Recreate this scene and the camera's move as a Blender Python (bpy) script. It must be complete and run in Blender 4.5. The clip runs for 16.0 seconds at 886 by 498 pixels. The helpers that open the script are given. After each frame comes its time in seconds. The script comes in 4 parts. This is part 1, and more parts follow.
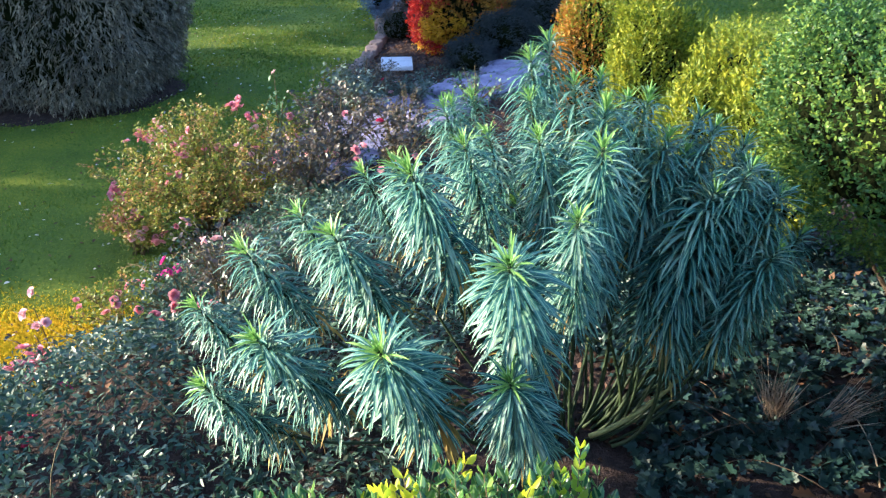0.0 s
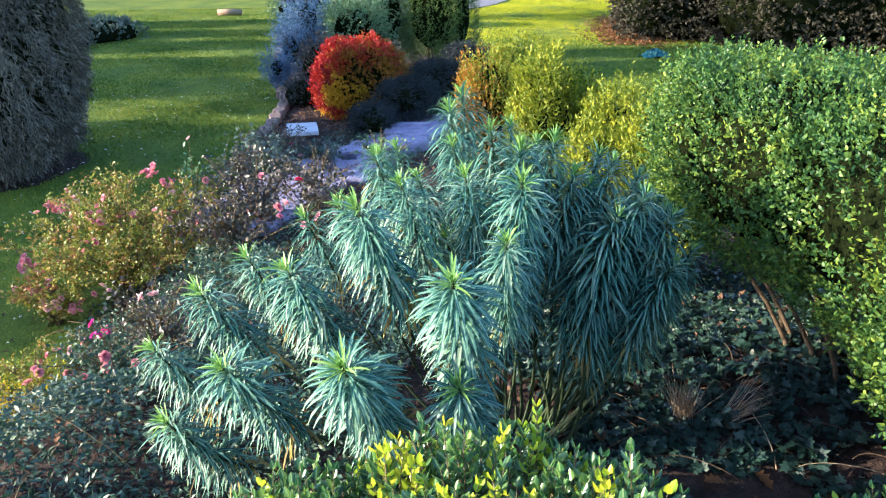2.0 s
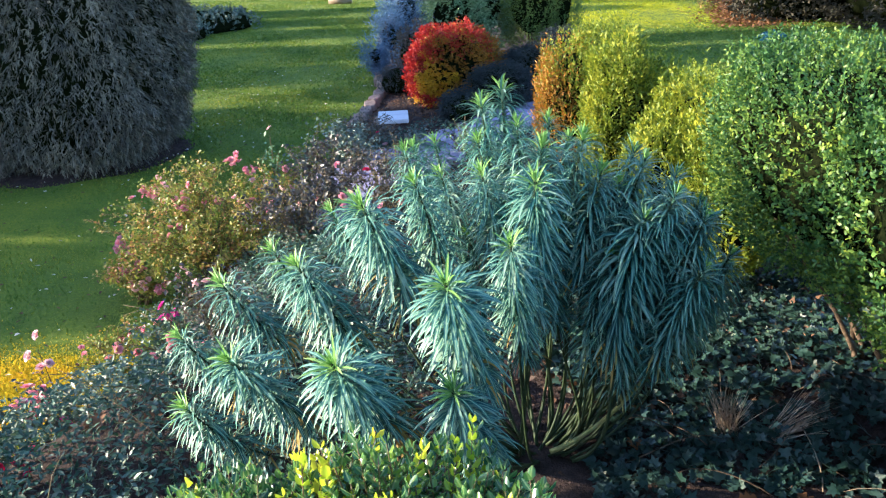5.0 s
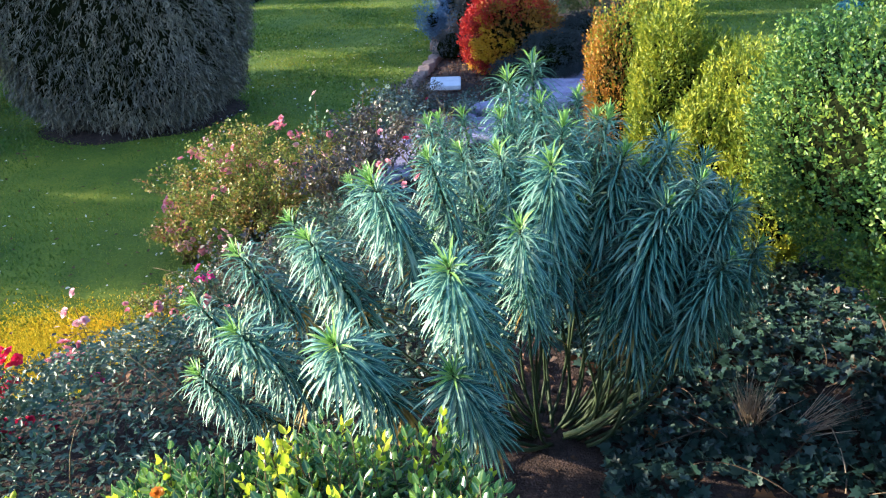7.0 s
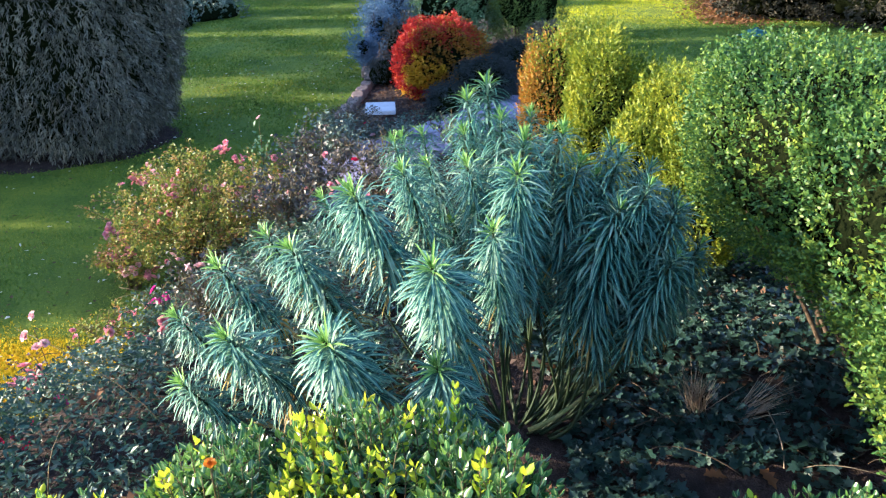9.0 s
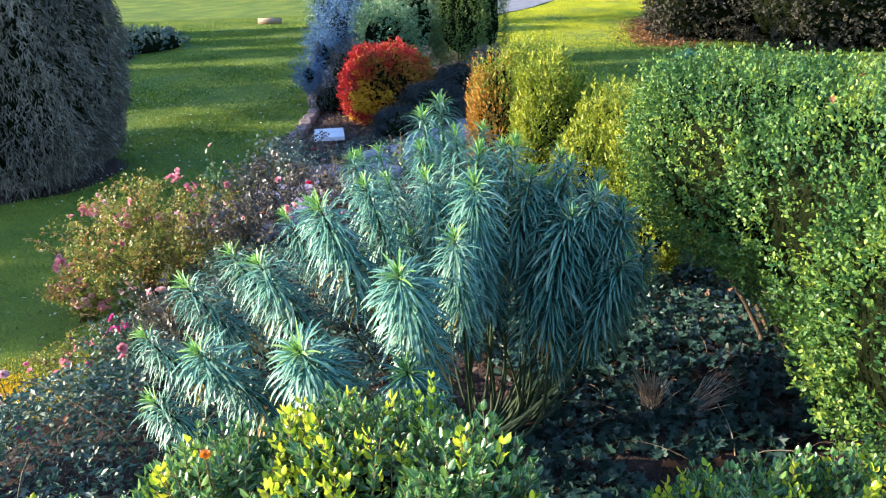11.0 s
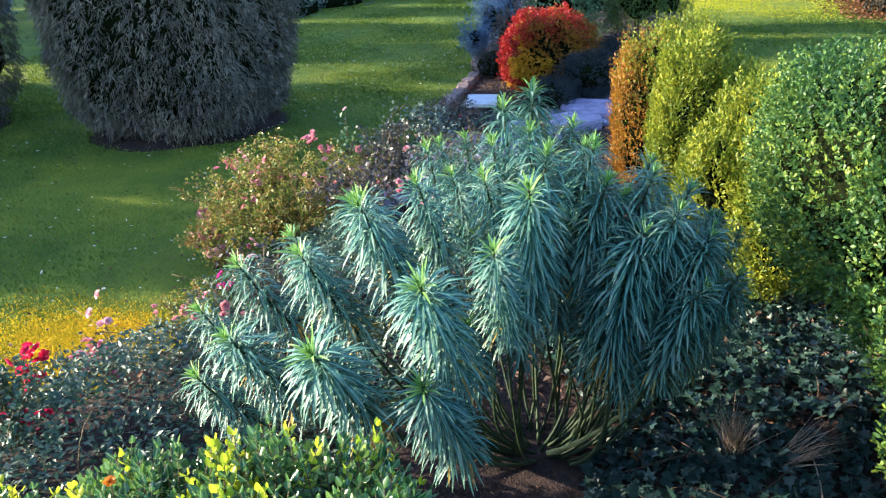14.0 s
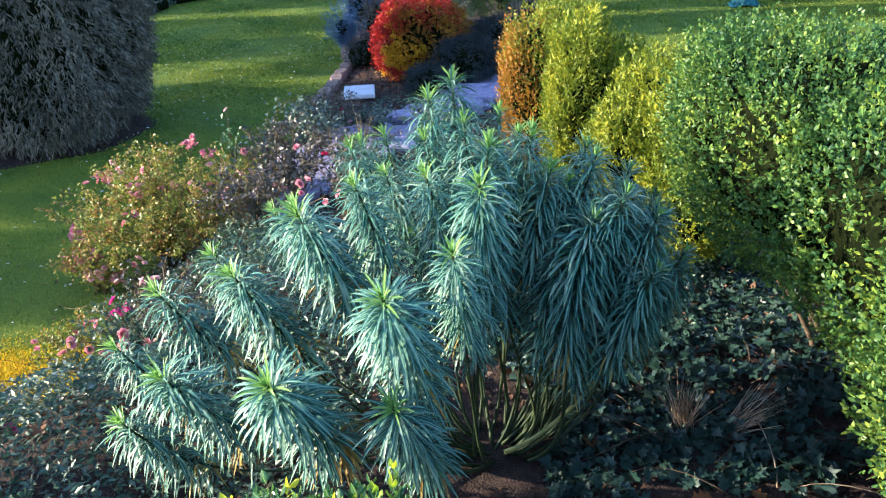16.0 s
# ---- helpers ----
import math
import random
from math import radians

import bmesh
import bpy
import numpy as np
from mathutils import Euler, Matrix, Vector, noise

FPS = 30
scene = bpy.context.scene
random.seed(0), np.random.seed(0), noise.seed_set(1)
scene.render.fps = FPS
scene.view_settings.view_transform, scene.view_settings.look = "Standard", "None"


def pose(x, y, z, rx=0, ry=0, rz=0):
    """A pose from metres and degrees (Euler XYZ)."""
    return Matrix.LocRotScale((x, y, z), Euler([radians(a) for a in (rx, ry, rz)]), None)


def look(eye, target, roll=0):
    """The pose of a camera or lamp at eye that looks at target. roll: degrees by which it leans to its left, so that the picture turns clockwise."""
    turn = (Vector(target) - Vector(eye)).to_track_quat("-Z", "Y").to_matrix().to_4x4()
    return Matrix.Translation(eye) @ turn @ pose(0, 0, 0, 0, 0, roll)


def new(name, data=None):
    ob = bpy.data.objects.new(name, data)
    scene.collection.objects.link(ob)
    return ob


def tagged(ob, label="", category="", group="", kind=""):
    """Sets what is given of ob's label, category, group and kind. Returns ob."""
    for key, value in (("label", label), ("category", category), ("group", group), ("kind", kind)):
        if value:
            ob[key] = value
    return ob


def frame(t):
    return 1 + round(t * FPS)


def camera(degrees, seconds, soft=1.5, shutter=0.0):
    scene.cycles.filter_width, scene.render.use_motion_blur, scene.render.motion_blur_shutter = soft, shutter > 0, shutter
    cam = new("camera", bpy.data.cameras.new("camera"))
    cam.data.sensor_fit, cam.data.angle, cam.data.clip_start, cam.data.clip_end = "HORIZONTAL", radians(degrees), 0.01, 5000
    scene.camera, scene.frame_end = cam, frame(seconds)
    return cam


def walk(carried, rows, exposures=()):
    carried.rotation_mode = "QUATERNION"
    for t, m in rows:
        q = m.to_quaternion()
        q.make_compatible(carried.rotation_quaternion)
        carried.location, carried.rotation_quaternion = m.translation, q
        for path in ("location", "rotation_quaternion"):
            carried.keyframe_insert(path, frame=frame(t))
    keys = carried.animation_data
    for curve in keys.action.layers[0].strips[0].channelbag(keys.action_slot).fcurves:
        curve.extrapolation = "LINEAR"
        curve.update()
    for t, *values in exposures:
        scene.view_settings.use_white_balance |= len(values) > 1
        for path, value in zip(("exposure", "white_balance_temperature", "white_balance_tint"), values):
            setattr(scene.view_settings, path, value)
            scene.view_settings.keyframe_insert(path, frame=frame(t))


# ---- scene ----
cam = camera(60.4, 16.0, soft=1.2, shutter=0.4)
METRES, EYE, TILT, LEAN, TURN = 2.4, 1.65, -28.0, 0.0, 0.0
ROWS = [
    (0.0, 0.0, 0.0, 0.0, 0.0, 0.0, -0.0),
    (0.5, -0.0159, -0.0317, -0.0123, -2.5, 1.35, 1.04),
    (1.0, -0.0246, -0.0659, -0.0247, -4.86, 2.73, 1.89),
    (1.5, -0.0382, -0.0924, -0.0368, -6.44, 3.92, 2.85),
    (2.0, -0.0591, -0.1123, -0.0515, -7.11, 4.59, 3.67),
    (2.5, -0.0798, -0.1247, -0.0589, -8.04, 4.48, 4.09),
    (3.0, -0.0848, -0.1275, -0.0559, -8.44, 3.82, 4.36),
    (3.5, -0.0614, -0.1258, -0.0509, -8.75, 2.94, 5.01),
    (4.0, -0.0106, -0.1216, -0.0451, -5.76, 2.91, 4.6),
    (4.5, 0.0445, -0.1154, -0.0409, -1.44, 3.25, 3.09),
    (5.0, 0.0853, -0.1074, -0.037, 1.08, 3.87, 1.7),
    (7.5, 0.1516, -0.088, -0.0115, 5.48, 1.01, -0.72),
    (8.0, 0.1271, -0.1116, -0.018, 3.36, 2.1, -0.44),
    (8.5, 0.1051, -0.1383, -0.0325, 1.54, 2.69, -0.12),
    (9.0, 0.084, -0.1688, -0.0504, -0.1, 3.25, 1.11),
    (9.5, 0.0645, -0.202, -0.0677, -2.13, 4.45, 2.72),
    (10.0, 0.0497, -0.221, -0.0806, -3.9, 5.3, 3.71),
    (12.5, 0.1607, -0.1865, -0.0487, -1.09, 4.14, 1.52),
    (13.0, 0.2177, -0.1607, -0.0267, 2.47, 3.64, -0.63),
    (13.5, 0.2441, -0.1416, -0.0119, 5.64, 2.64, -2.29),
    (14.0, 0.246, -0.1305, -0.0052, 8.69, 2.16, -2.92),
    (14.5, 0.2206, -0.1294, -0.0055, 9.17, 2.99, -2.66),
    (15.0, 0.1739, -0.1007, 0.0038, 4.54, 2.88, -0.58),
    (15.5, 0.1499, -0.0831, 0.0106, 1.09, 2.07, 1.89),
    (16.0, 0.1351, -0.0698, 0.0165, -0.55, 1.37, 2.71),
]
walk(cam, [(t, pose(0, 0, EYE, TILT, LEAN, TURN) @ pose(METRES * x, METRES * y, METRES * z, 90 + pitch, roll, yaw)) for t, x, y, z, yaw, pitch, roll in ROWS],
     [(0.0, 1.93, 5280, 14), (16.0, 1.93, 5280, 14)])

# ---- light ----
SUN_ELEV, SUN_AZ = 16.2, 181.5      # degrees; azimuth from +x, counterclockwise
world = bpy.data.worlds.new("world")
scene.world = world
world.use_nodes = True
wn = world.node_tree
bg = wn.nodes["Background"]
sky = wn.nodes.new("ShaderNodeTexSky")
sky.sky_type = "NISHITA"
sky.sun_disc = False
sky.sun_elevation = radians(SUN_ELEV)
sky.sun_rotation = radians(90 - SUN_AZ)
wn.links.new(sky.outputs[0], bg.inputs[0])
bg.inputs[1].default_value = 0.14
sun = new("sun", bpy.data.lights.new("sun", "SUN"))
sun.data.energy, sun.data.angle, sun.data.color = 5.0, radians(0.6), (1.0, 0.78, 0.46)
TO_SUN = Vector((math.cos(radians(SUN_ELEV)) * math.cos(radians(SUN_AZ)), math.cos(radians(SUN_ELEV)) * math.sin(radians(SUN_AZ)), math.sin(radians(SUN_ELEV))))
sun.matrix_world = look((0, 0, 8), Vector((0, 0, 8)) - TO_SUN)

rng = np.random.default_rng(7)
LAWN_Z = -1.35


# ---- materials ----
def node_mat(name):
    m = bpy.data.materials.new(name)
    m.use_nodes = True
    nt = m.node_tree
    return m, nt, nt.nodes["Principled BSDF"], nt.nodes["Material Output"]


def ramp(nt, stops):
    r = nt.nodes.new("ShaderNodeValToRGB")
    e = r.color_ramp.elements
    while len(e) < len(stops):
        e.new(0.5)
    for el, (p, c) in zip(e, stops):
        el.position, el.color = p, (*c, 1)
    return r


def leaf_mat(name, colours, rough=0.45, trans=0.3, midrib=None, bump=0.0, spec=0.5, patch=6.0, coat=0.0):
    """Leaf: colour by island, patches of growth, light that passes through the blade."""
    m, nt, bsdf, out = node_mat(name)
    geo = nt.nodes.new("ShaderNodeNewGeometry")
    tex = nt.nodes.new("ShaderNodeTexCoord")
    nz = nt.nodes.new("ShaderNodeTexNoise")
    nz.inputs["Scale"].default_value, nz.inputs["Detail"].default_value = patch, 3
    nt.links.new(tex.outputs["Object"], nz.inputs["Vector"])
    mix = nt.nodes.new("ShaderNodeMath")
    mix.operation = "MULTIPLY_ADD"
    mix.inputs[1].default_value = 0.55
    nt.links.new(geo.outputs["Random Per Island"], mix.inputs[0])
    sc = nt.nodes.new("ShaderNodeMath")
    sc.operation = "MULTIPLY_ADD"
    sc.inputs[1].default_value, sc.inputs[2].default_value = 1.1, -0.33
    nt.links.new(nz.outputs["Fac"], sc.inputs[0])
    nt.links.new(sc.outputs[0], mix.inputs[2])
    n = len(colours) - 1
    r = ramp(nt, [(0.08 + 0.84 * i / n, c) for i, c in enumerate(colours)])
    nt.links.new(mix.outputs[0], r.inputs[0])
    col = r.outputs[0]
    if midrib:
        uv = nt.nodes.new("ShaderNodeUVMap")
        sep = nt.nodes.new("ShaderNodeSeparateXYZ")
        nt.links.new(uv.outputs[0], sep.inputs[0])
        a = nt.nodes.new("ShaderNodeMath")
        a.operation = "SUBTRACT"
        a.inputs[1].default_value = 0.5
        nt.links.new(sep.outputs[0], a.inputs[0])
        b = nt.nodes.new("ShaderNodeMath")
        b.operation = "ABSOLUTE"
        nt.links.new(a.outputs[0], b.inputs[0])
        lt = nt.nodes.new("ShaderNodeMapRange")
        lt.inputs[1].default_value, lt.inputs[2].default_value = 0.16, 0.04
        nt.links.new(b.outputs[0], lt.inputs[0])
        mx = nt.nodes.new("ShaderNodeMix")
        mx.data_type = "RGBA"
        nt.links.new(lt.outputs[0], mx.inputs["Factor"])
        nt.links.new(col, mx.inputs["A"])
        mx.inputs["B"].default_value = (*midrib, 1)
        col = mx.outputs["Result"]
    nt.links.new(col, bsdf.inputs["Base Color"])
    bsdf.inputs["Roughness"].default_value = rough
    bsdf.inputs["Specular IOR Level"].default_value = spec
    bsdf.inputs["Coat Weight"].default_value = coat
    bsdf.inputs["Coat Roughness"].default_value = 0.3
    if bump:
        n2 = nt.nodes.new("ShaderNodeTexNoise")
        n2.inputs["Scale"].default_value = 140
        nt.links.new(tex.outputs["Object"], n2.inputs["Vector"])
        bp = nt.nodes.new("ShaderNodeBump")
        bp.inputs["Strength"].default_value, bp.inputs["Distance"].default_value = bump, 0.002
        nt.links.new(n2.outputs["Fac"], bp.inputs["Height"])
        nt.links.new(bp.outputs[0], bsdf.inputs["Normal"])
    if trans:
        tr = nt.nodes.new("ShaderNodeBsdfTranslucent")
        nt.links.new(col, tr.inputs[0])
        ms = nt.nodes.new("ShaderNodeMixShader")
        ms.inputs[0].default_value = trans
        nt.links.new(bsdf.outputs[0], ms.inputs[1])
        nt.links.new(tr.outputs[0], ms.inputs[2])
        nt.links.new(ms.outputs[0], out.inputs[0])
    return m


def rough_mat(name, colours, scale=8.0, fine=60.0, rough=0.9, bump=0.6, dist=0.02, spec=0.3, stretch=(1, 1, 1)):
    """Soil, bark, stone: two sizes of mottling, bump from both."""
    m, nt, bsdf, out = node_mat(name)
    tex = nt.nodes.new("ShaderNodeTexCoord")
    mp = nt.nodes.new("ShaderNodeMapping")
    mp.inputs["Scale"].default_value = stretch
    nt.links.new(tex.outputs["Object"], mp.inputs[0])
    a = nt.nodes.new("ShaderNodeTexNoise")
    a.inputs["Scale"].default_value, a.inputs["Detail"].default_value = scale, 6
    b = nt.nodes.new("ShaderNodeTexNoise")
    b.inputs["Scale"].default_value, b.inputs["Detail"].default_value = fine, 4
    for x in (a, b):
        nt.links.new(mp.outputs[0], x.inputs["Vector"])
    ad = nt.nodes.new("ShaderNodeMix")
    ad.data_type = "FLOAT"
    ad.inputs["Factor"].default_value = 0.4
    nt.links.new(a.outputs["Fac"], ad.inputs["A"])
    nt.links.new(b.outputs["Fac"], ad.inputs["B"])
    n = len(colours) - 1
    r = ramp(nt, [(0.32 + 0.36 * i / n, c) for i, c in enumerate(colours)])
    nt.links.new(ad.outputs["Result"], r.inputs[0])
    nt.links.new(r.outputs[0], bsdf.inputs["Base Color"])
    bsdf.inputs["Roughness"].default_value = rough
    bsdf.inputs["Specular IOR Level"].default_value = spec
    bp = nt.nodes.new("ShaderNodeBump")
    bp.inputs["Strength"].default_value, bp.inputs["Distance"].default_value = bump, dist
    nt.links.new(ad.outputs["Result"], bp.inputs["Height"])
    nt.links.new(bp.outputs[0], bsdf.inputs["Normal"])
    return m


M_EUPH = leaf_mat("glaucous_leaf", [(0.004, 0.052, 0.048), (0.018, 0.105, 0.094), (0.068, 0.185, 0.152), (0.37, 0.48, 0.37)], 0.44, 0.24, (0.28, 0.45, 0.29), 0.15, 0.45, 6.0, 0.04)
M_EUPH_TIP = leaf_mat("young_leaf", [(0.10, 0.26, 0.06), (0.17, 0.36, 0.07), (0.26, 0.45, 0.09)], 0.42, 0.32, (0.36, 0.48, 0.18))
M_EUPH_OLD = leaf_mat("old_leaf", [(0.16, 0.13, 0.04), (0.30, 0.20, 0.05), (0.42, 0.30, 0.06), (0.20, 0.24, 0.10)], 0.6, 0.3)
# stem green darkened almost to black, painting the shade within the clump
M_EUPH_STEM = rough_mat("shaded_green_stem", [(0.014, 0.026, 0.011), (0.024, 0.044, 0.016), (0.042, 0.055, 0.02)], 20, 120, 0.6, 0.3, 0.003)
M_BARESTEM = rough_mat("bare_stem", [(0.16, 0.17, 0.05), (0.26, 0.26, 0.09), (0.34, 0.28, 0.12)], 20, 120, 0.6, 0.3, 0.003)
M_BOX = leaf_mat("box_leaf", [(0.016, 0.06, 0.030), (0.04, 0.12, 0.045), (0.085, 0.19, 0.045), (0.19, 0.31, 0.04)], 0.25, 0.36, (0.20, 0.30, 0.10), 0.1, 0.65, 9)
M_BOX_YOUNG = leaf_mat("young_box_leaf", [(0.26, 0.40, 0.018), (0.46, 0.54, 0.02), (0.62, 0.58, 0.025)], 0.35, 0.5)
M_HEDGE = leaf_mat("hedge_leaf", [(0.020, 0.066, 0.025), (0.055, 0.133, 0.034), (0.125, 0.218, 0.036), (0.29, 0.36, 0.040)], 0.45, 0.34, None, 0, 0.36, 3)
M_GOLD = leaf_mat("golden_leaf", [(0.045, 0.085, 0.010), (0.13, 0.19, 0.015), (0.27, 0.31, 0.02), (0.48, 0.45, 0.025)], 0.48, 0.38, None, 0, 0.35, 3)
M_RUST = leaf_mat("rust_leaf", [(0.10, 0.07, 0.012), (0.24, 0.13, 0.015), (0.42, 0.17, 0.015), (0.46, 0.30, 0.03)], 0.5, 0.35, None, 0, 0.4, 3)
M_RED = leaf_mat("red_leaf", [(0.15, 0.010, 0.016), (0.40, 0.022, 0.022), (0.54, 0.075, 0.022)], 0.5, 0.3, None, 0, 0.3, 4)
M_YELLOW = leaf_mat("amber_leaf", [(0.45, 0.16, 0.01), (0.60, 0.34, 0.015), (0.65, 0.45, 0.02)], 0.5, 0.35, None, 0, 0.4, 3)
M_NAVY = leaf_mat("dark_needle", [(0.014, 0.024, 0.028), (0.028, 0.043, 0.050), (0.058, 0.080, 0.094)], 0.6, 0.1)
M_BLUE = leaf_mat("blue_grey_leaf", [(0.03, 0.075, 0.15), (0.08, 0.16, 0.30), (0.16, 0.29, 0.46)], 0.55, 0.2)
M_YEW = leaf_mat("yew_needle", [(0.04, 0.041, 0.036), (0.14, 0.132, 0.10), (0.34, 0.30, 0.22)], 0.5, 0.1, None, 0, 0.5, 2)
M_BEECH = leaf_mat("beech_leaf", [(0.022, 0.022, 0.016), (0.045, 0.042, 0.028), (0.07, 0.062, 0.042)], 0.6, 0.12, None, 0, 0.25, 2)
M_CON = leaf_mat("conifer_leaf", [(0.05, 0.10, 0.026), (0.12, 0.19, 0.04), (0.24, 0.30, 0.06)], 0.5, 0.25, None, 0, 0.4, 2)
M_PALE = leaf_mat("pale_green_leaf", [(0.07, 0.15, 0.07), (0.17, 0.29, 0.14), (0.38, 0.48, 0.30)], 0.5, 0.3, None, 0, 0.4, 2)
M_FARIVY = leaf_mat("silvery_ground_leaf", [(0.03, 0.06, 0.045), (0.09, 0.14, 0.11), (0.24, 0.30, 0.26)], 0.35, 0.15, None, 0, 0.6, 2)
M_ROSELEAF = leaf_mat("rose_leaf", [(0.05, 0.10, 0.015), (0.15, 0.20, 0.025), (0.27, 0.29, 0.04), (0.36, 0.24, 0.06), (0.38, 0.15, 0.07)], 0.45, 0.35, None, 0, 0.5, 5)
M_DARKROSE = leaf_mat("bronze_rose_leaf", [(0.025, 0.035, 0.03), (0.055, 0.06, 0.05), (0.11, 0.085, 0.075), (0.13, 0.15, 0.11)], 0.42, 0.22)
M_COVER = leaf_mat("ground_cover_leaf", [(0.018, 0.042, 0.030), (0.038, 0.085, 0.055), (0.07, 0.13, 0.080), (0.18, 0.20, 0.15)], 0.42, 0.2, None, 0, 0.45, 5)
M_IVY = leaf_mat("ivy_leaf", [(0.010, 0.028, 0.023), (0.021, 0.050, 0.040), (0.048, 0.085, 0.068)], 0.42, 0.1, None, 0.1, 0.38, 5)
M_PINK = leaf_mat("pink_petal", [(0.65, 0.17, 0.27), (0.75, 0.29, 0.36), (0.82, 0.46, 0.46)], 0.5, 0.35)
M_MAGENTA = leaf_mat("magenta_petal", [(0.60, 0.03, 0.28), (0.70, 0.06, 0.36)], 0.5, 0.35)
M_SCARLET = leaf_mat("scarlet_petal", [(0.66, 0.015, 0.08), (0.78, 0.03, 0.14)], 0.5, 0.35)
M_BLUSH = leaf_mat("blush_petal", [(0.75, 0.36, 0.40), (0.85, 0.60, 0.60)], 0.5, 0.35)
M_ORANGE = leaf_mat("orange_petal", [(0.80, 0.22, 0.01), (0.85, 0.34, 0.02)], 0.5, 0.35)
M_DEAD = leaf_mat("dead_leaf", [(0.10, 0.045, 0.015), (0.18, 0.075, 0.022), (0.26, 0.13, 0.045)], 0.7, 0.2, None, 0.3)
M_LITTER = leaf_mat("leaf_litter", [(0.05, 0.03, 0.02), (0.11, 0.055, 0.03), (0.20, 0.11, 0.06)], 0.8, 0.15)
M_PETALFALL = leaf_mat("fallen_petal", [(0.55, 0.50, 0.42), (0.75, 0.72, 0.66)], 0.6, 0.2)
M_GRASS = leaf_mat("grass_blade", [(0.04, 0.10, 0.014), (0.092, 0.17, 0.018), (0.17, 0.235, 0.02), (0.28, 0.28, 0.03)], 0.5, 0.35, None, 0, 0.4, 0.9)
# yellow copy of the grass colour: sunlight on the open lawn, painted in
M_LITGRASS = leaf_mat("sunlit_yellow_blade", [(0.22, 0.28, 0.010), (0.42, 0.45, 0.012), (0.62, 0.57, 0.015)], 0.5, 0.45, None, 0, 0.3, 0.8)
# strong yellow that paints sunlight on the grass below the bank
M_SUNPATCH = leaf_mat("sun_patch_blade", [(0.34, 0.32, 0.010), (0.64, 0.48, 0.012), (0.80, 0.52, 0.015)], 0.5, 0.45, None, 0, 0.3, 2.5)
M_STRAW = leaf_mat("dry_straw", [(0.20, 0.14, 0.09), (0.34, 0.25, 0.17), (0.46, 0.38, 0.28)], 0.6, 0.25)
M_SOIL = rough_mat("dark_soil", [(0.015, 0.010, 0.009), (0.037, 0.024, 0.021), (0.085, 0.054, 0.046)], 14, 110, 0.95, 0.9, 0.03)
M_LAWN = rough_mat("lawn_turf", [(0.048, 0.09, 0.014), (0.11, 0.158, 0.018), (0.215, 0.235, 0.02)], 1.2, 45, 0.9, 0.7, 0.03, 0.2)
M_BARK = rough_mat("twig_bark", [(0.035, 0.024, 0.016), (0.08, 0.055, 0.035), (0.14, 0.10, 0.065)], 25, 120, 0.85, 0.5, 0.004)
# near-black colour that paints the shade between leaves, inside shrubs and hedges
M_CORE = rough_mat("shade_core", [(0.003, 0.005, 0.002), (0.007, 0.010, 0.004), (0.015, 0.018, 0.007)], 18, 70, 1.0, 0.9, 0.03, 0.0)
M_ROSESTEM = rough_mat("rose_stem", [(0.06, 0.06, 0.02), (0.13, 0.10, 0.04), (0.16, 0.08, 0.05)], 25, 120, 0.6, 0.4, 0.003)
M_STONE = rough_mat("pale_stone", [(0.14, 0.125, 0.20), (0.24, 0.22, 0.34), (0.36, 0.34, 0.48)], 7, 60, 0.8, 0.9, 0.02)
M_SLAB = rough_mat("white_stone", [(0.48, 0.48, 0.54), (0.6, 0.6, 0.66), (0.68, 0.68, 0.72)], 6, 80, 0.6, 0.2, 0.004)
M_BROWNSTONE = rough_mat("brown_stone", [(0.16, 0.11, 0.09), (0.26, 0.19, 0.16), (0.34, 0.27, 0.24)], 9, 80, 0.85, 0.5, 0.008)
M_TARMAC = rough_mat("drive_gravel", [(0.14, 0.14, 0.16), (0.20, 0.20, 0.22), (0.28, 0.27, 0.28)], 4, 90, 0.9, 0.4, 0.01)
M_TEAL = rough_mat("teal_cloth", [(0.003, 0.04, 0.05), (0.006, 0.075, 0.09), (0.015, 0.12, 0.13)], 6, 60, 0.5, 0.3, 0.01, 0.5)
M_BRICK = rough_mat("red_brick", [(0.30, 0.09, 0.06), (0.40, 0.14, 0.09), (0.46, 0.2, 0.14)], 7, 80, 0.85, 0.4, 0.006)


# ---- mesh helpers ----
def mesh_from(name, V, T, mat=None, uv=None, smooth=True):
    """A mesh from arrays of vertices and triangles."""
    me = bpy.data.meshes.new(name)
    V, T = np.asarray(V, np.float32).reshape(-1, 3), np.asarray(T, np.int32).reshape(-1, 3)
    me.vertices.add(len(V))
    me.vertices.foreach_set("co", V.ravel())
    me.loops.add(T.size)
    me.loops.foreach_set("vertex_index", T.ravel())
    me.polygons.add(len(T))
    me.polygons.foreach_set("loop_start", np.arange(len(T), dtype=np.int32) * 3)
    me.polygons.foreach_set("use_smooth", np.full(len(T), smooth))
    if uv is not None:
        lay = me.uv_layers.new(name="UVMap")
        lay.data.foreach_set("uv", np.asarray(uv, np.float32)[T.ravel()].ravel())
    me.update(calc_edges=True)
    if mat:
        me.materials.append(mat)
    return me


def part(name, me, parent, label="", kind=""):
    ob = new(name, me)
    ob.parent = parent
    return tagged(ob, label, "", "", kind)


def thing(name, at, label, category, group="", kind=""):
    ob = new(name)
    ob.empty_display_size = 0.1
    ob.location = at
    return tagged(ob, label, category, group, kind)


def unit(v):
    return v / np.maximum(np.linalg.norm(v, axis=-1, keepdims=True), 1e-9)


def rand_unit(n):
    return unit(rng.normal(size=(n, 3)))


OVAL = ((0.0, 0.35, 0.72, 1.0), (0.0, 1.0, 0.8, 0.0))
DART = None                            # two folded faces, for the smallest leaves
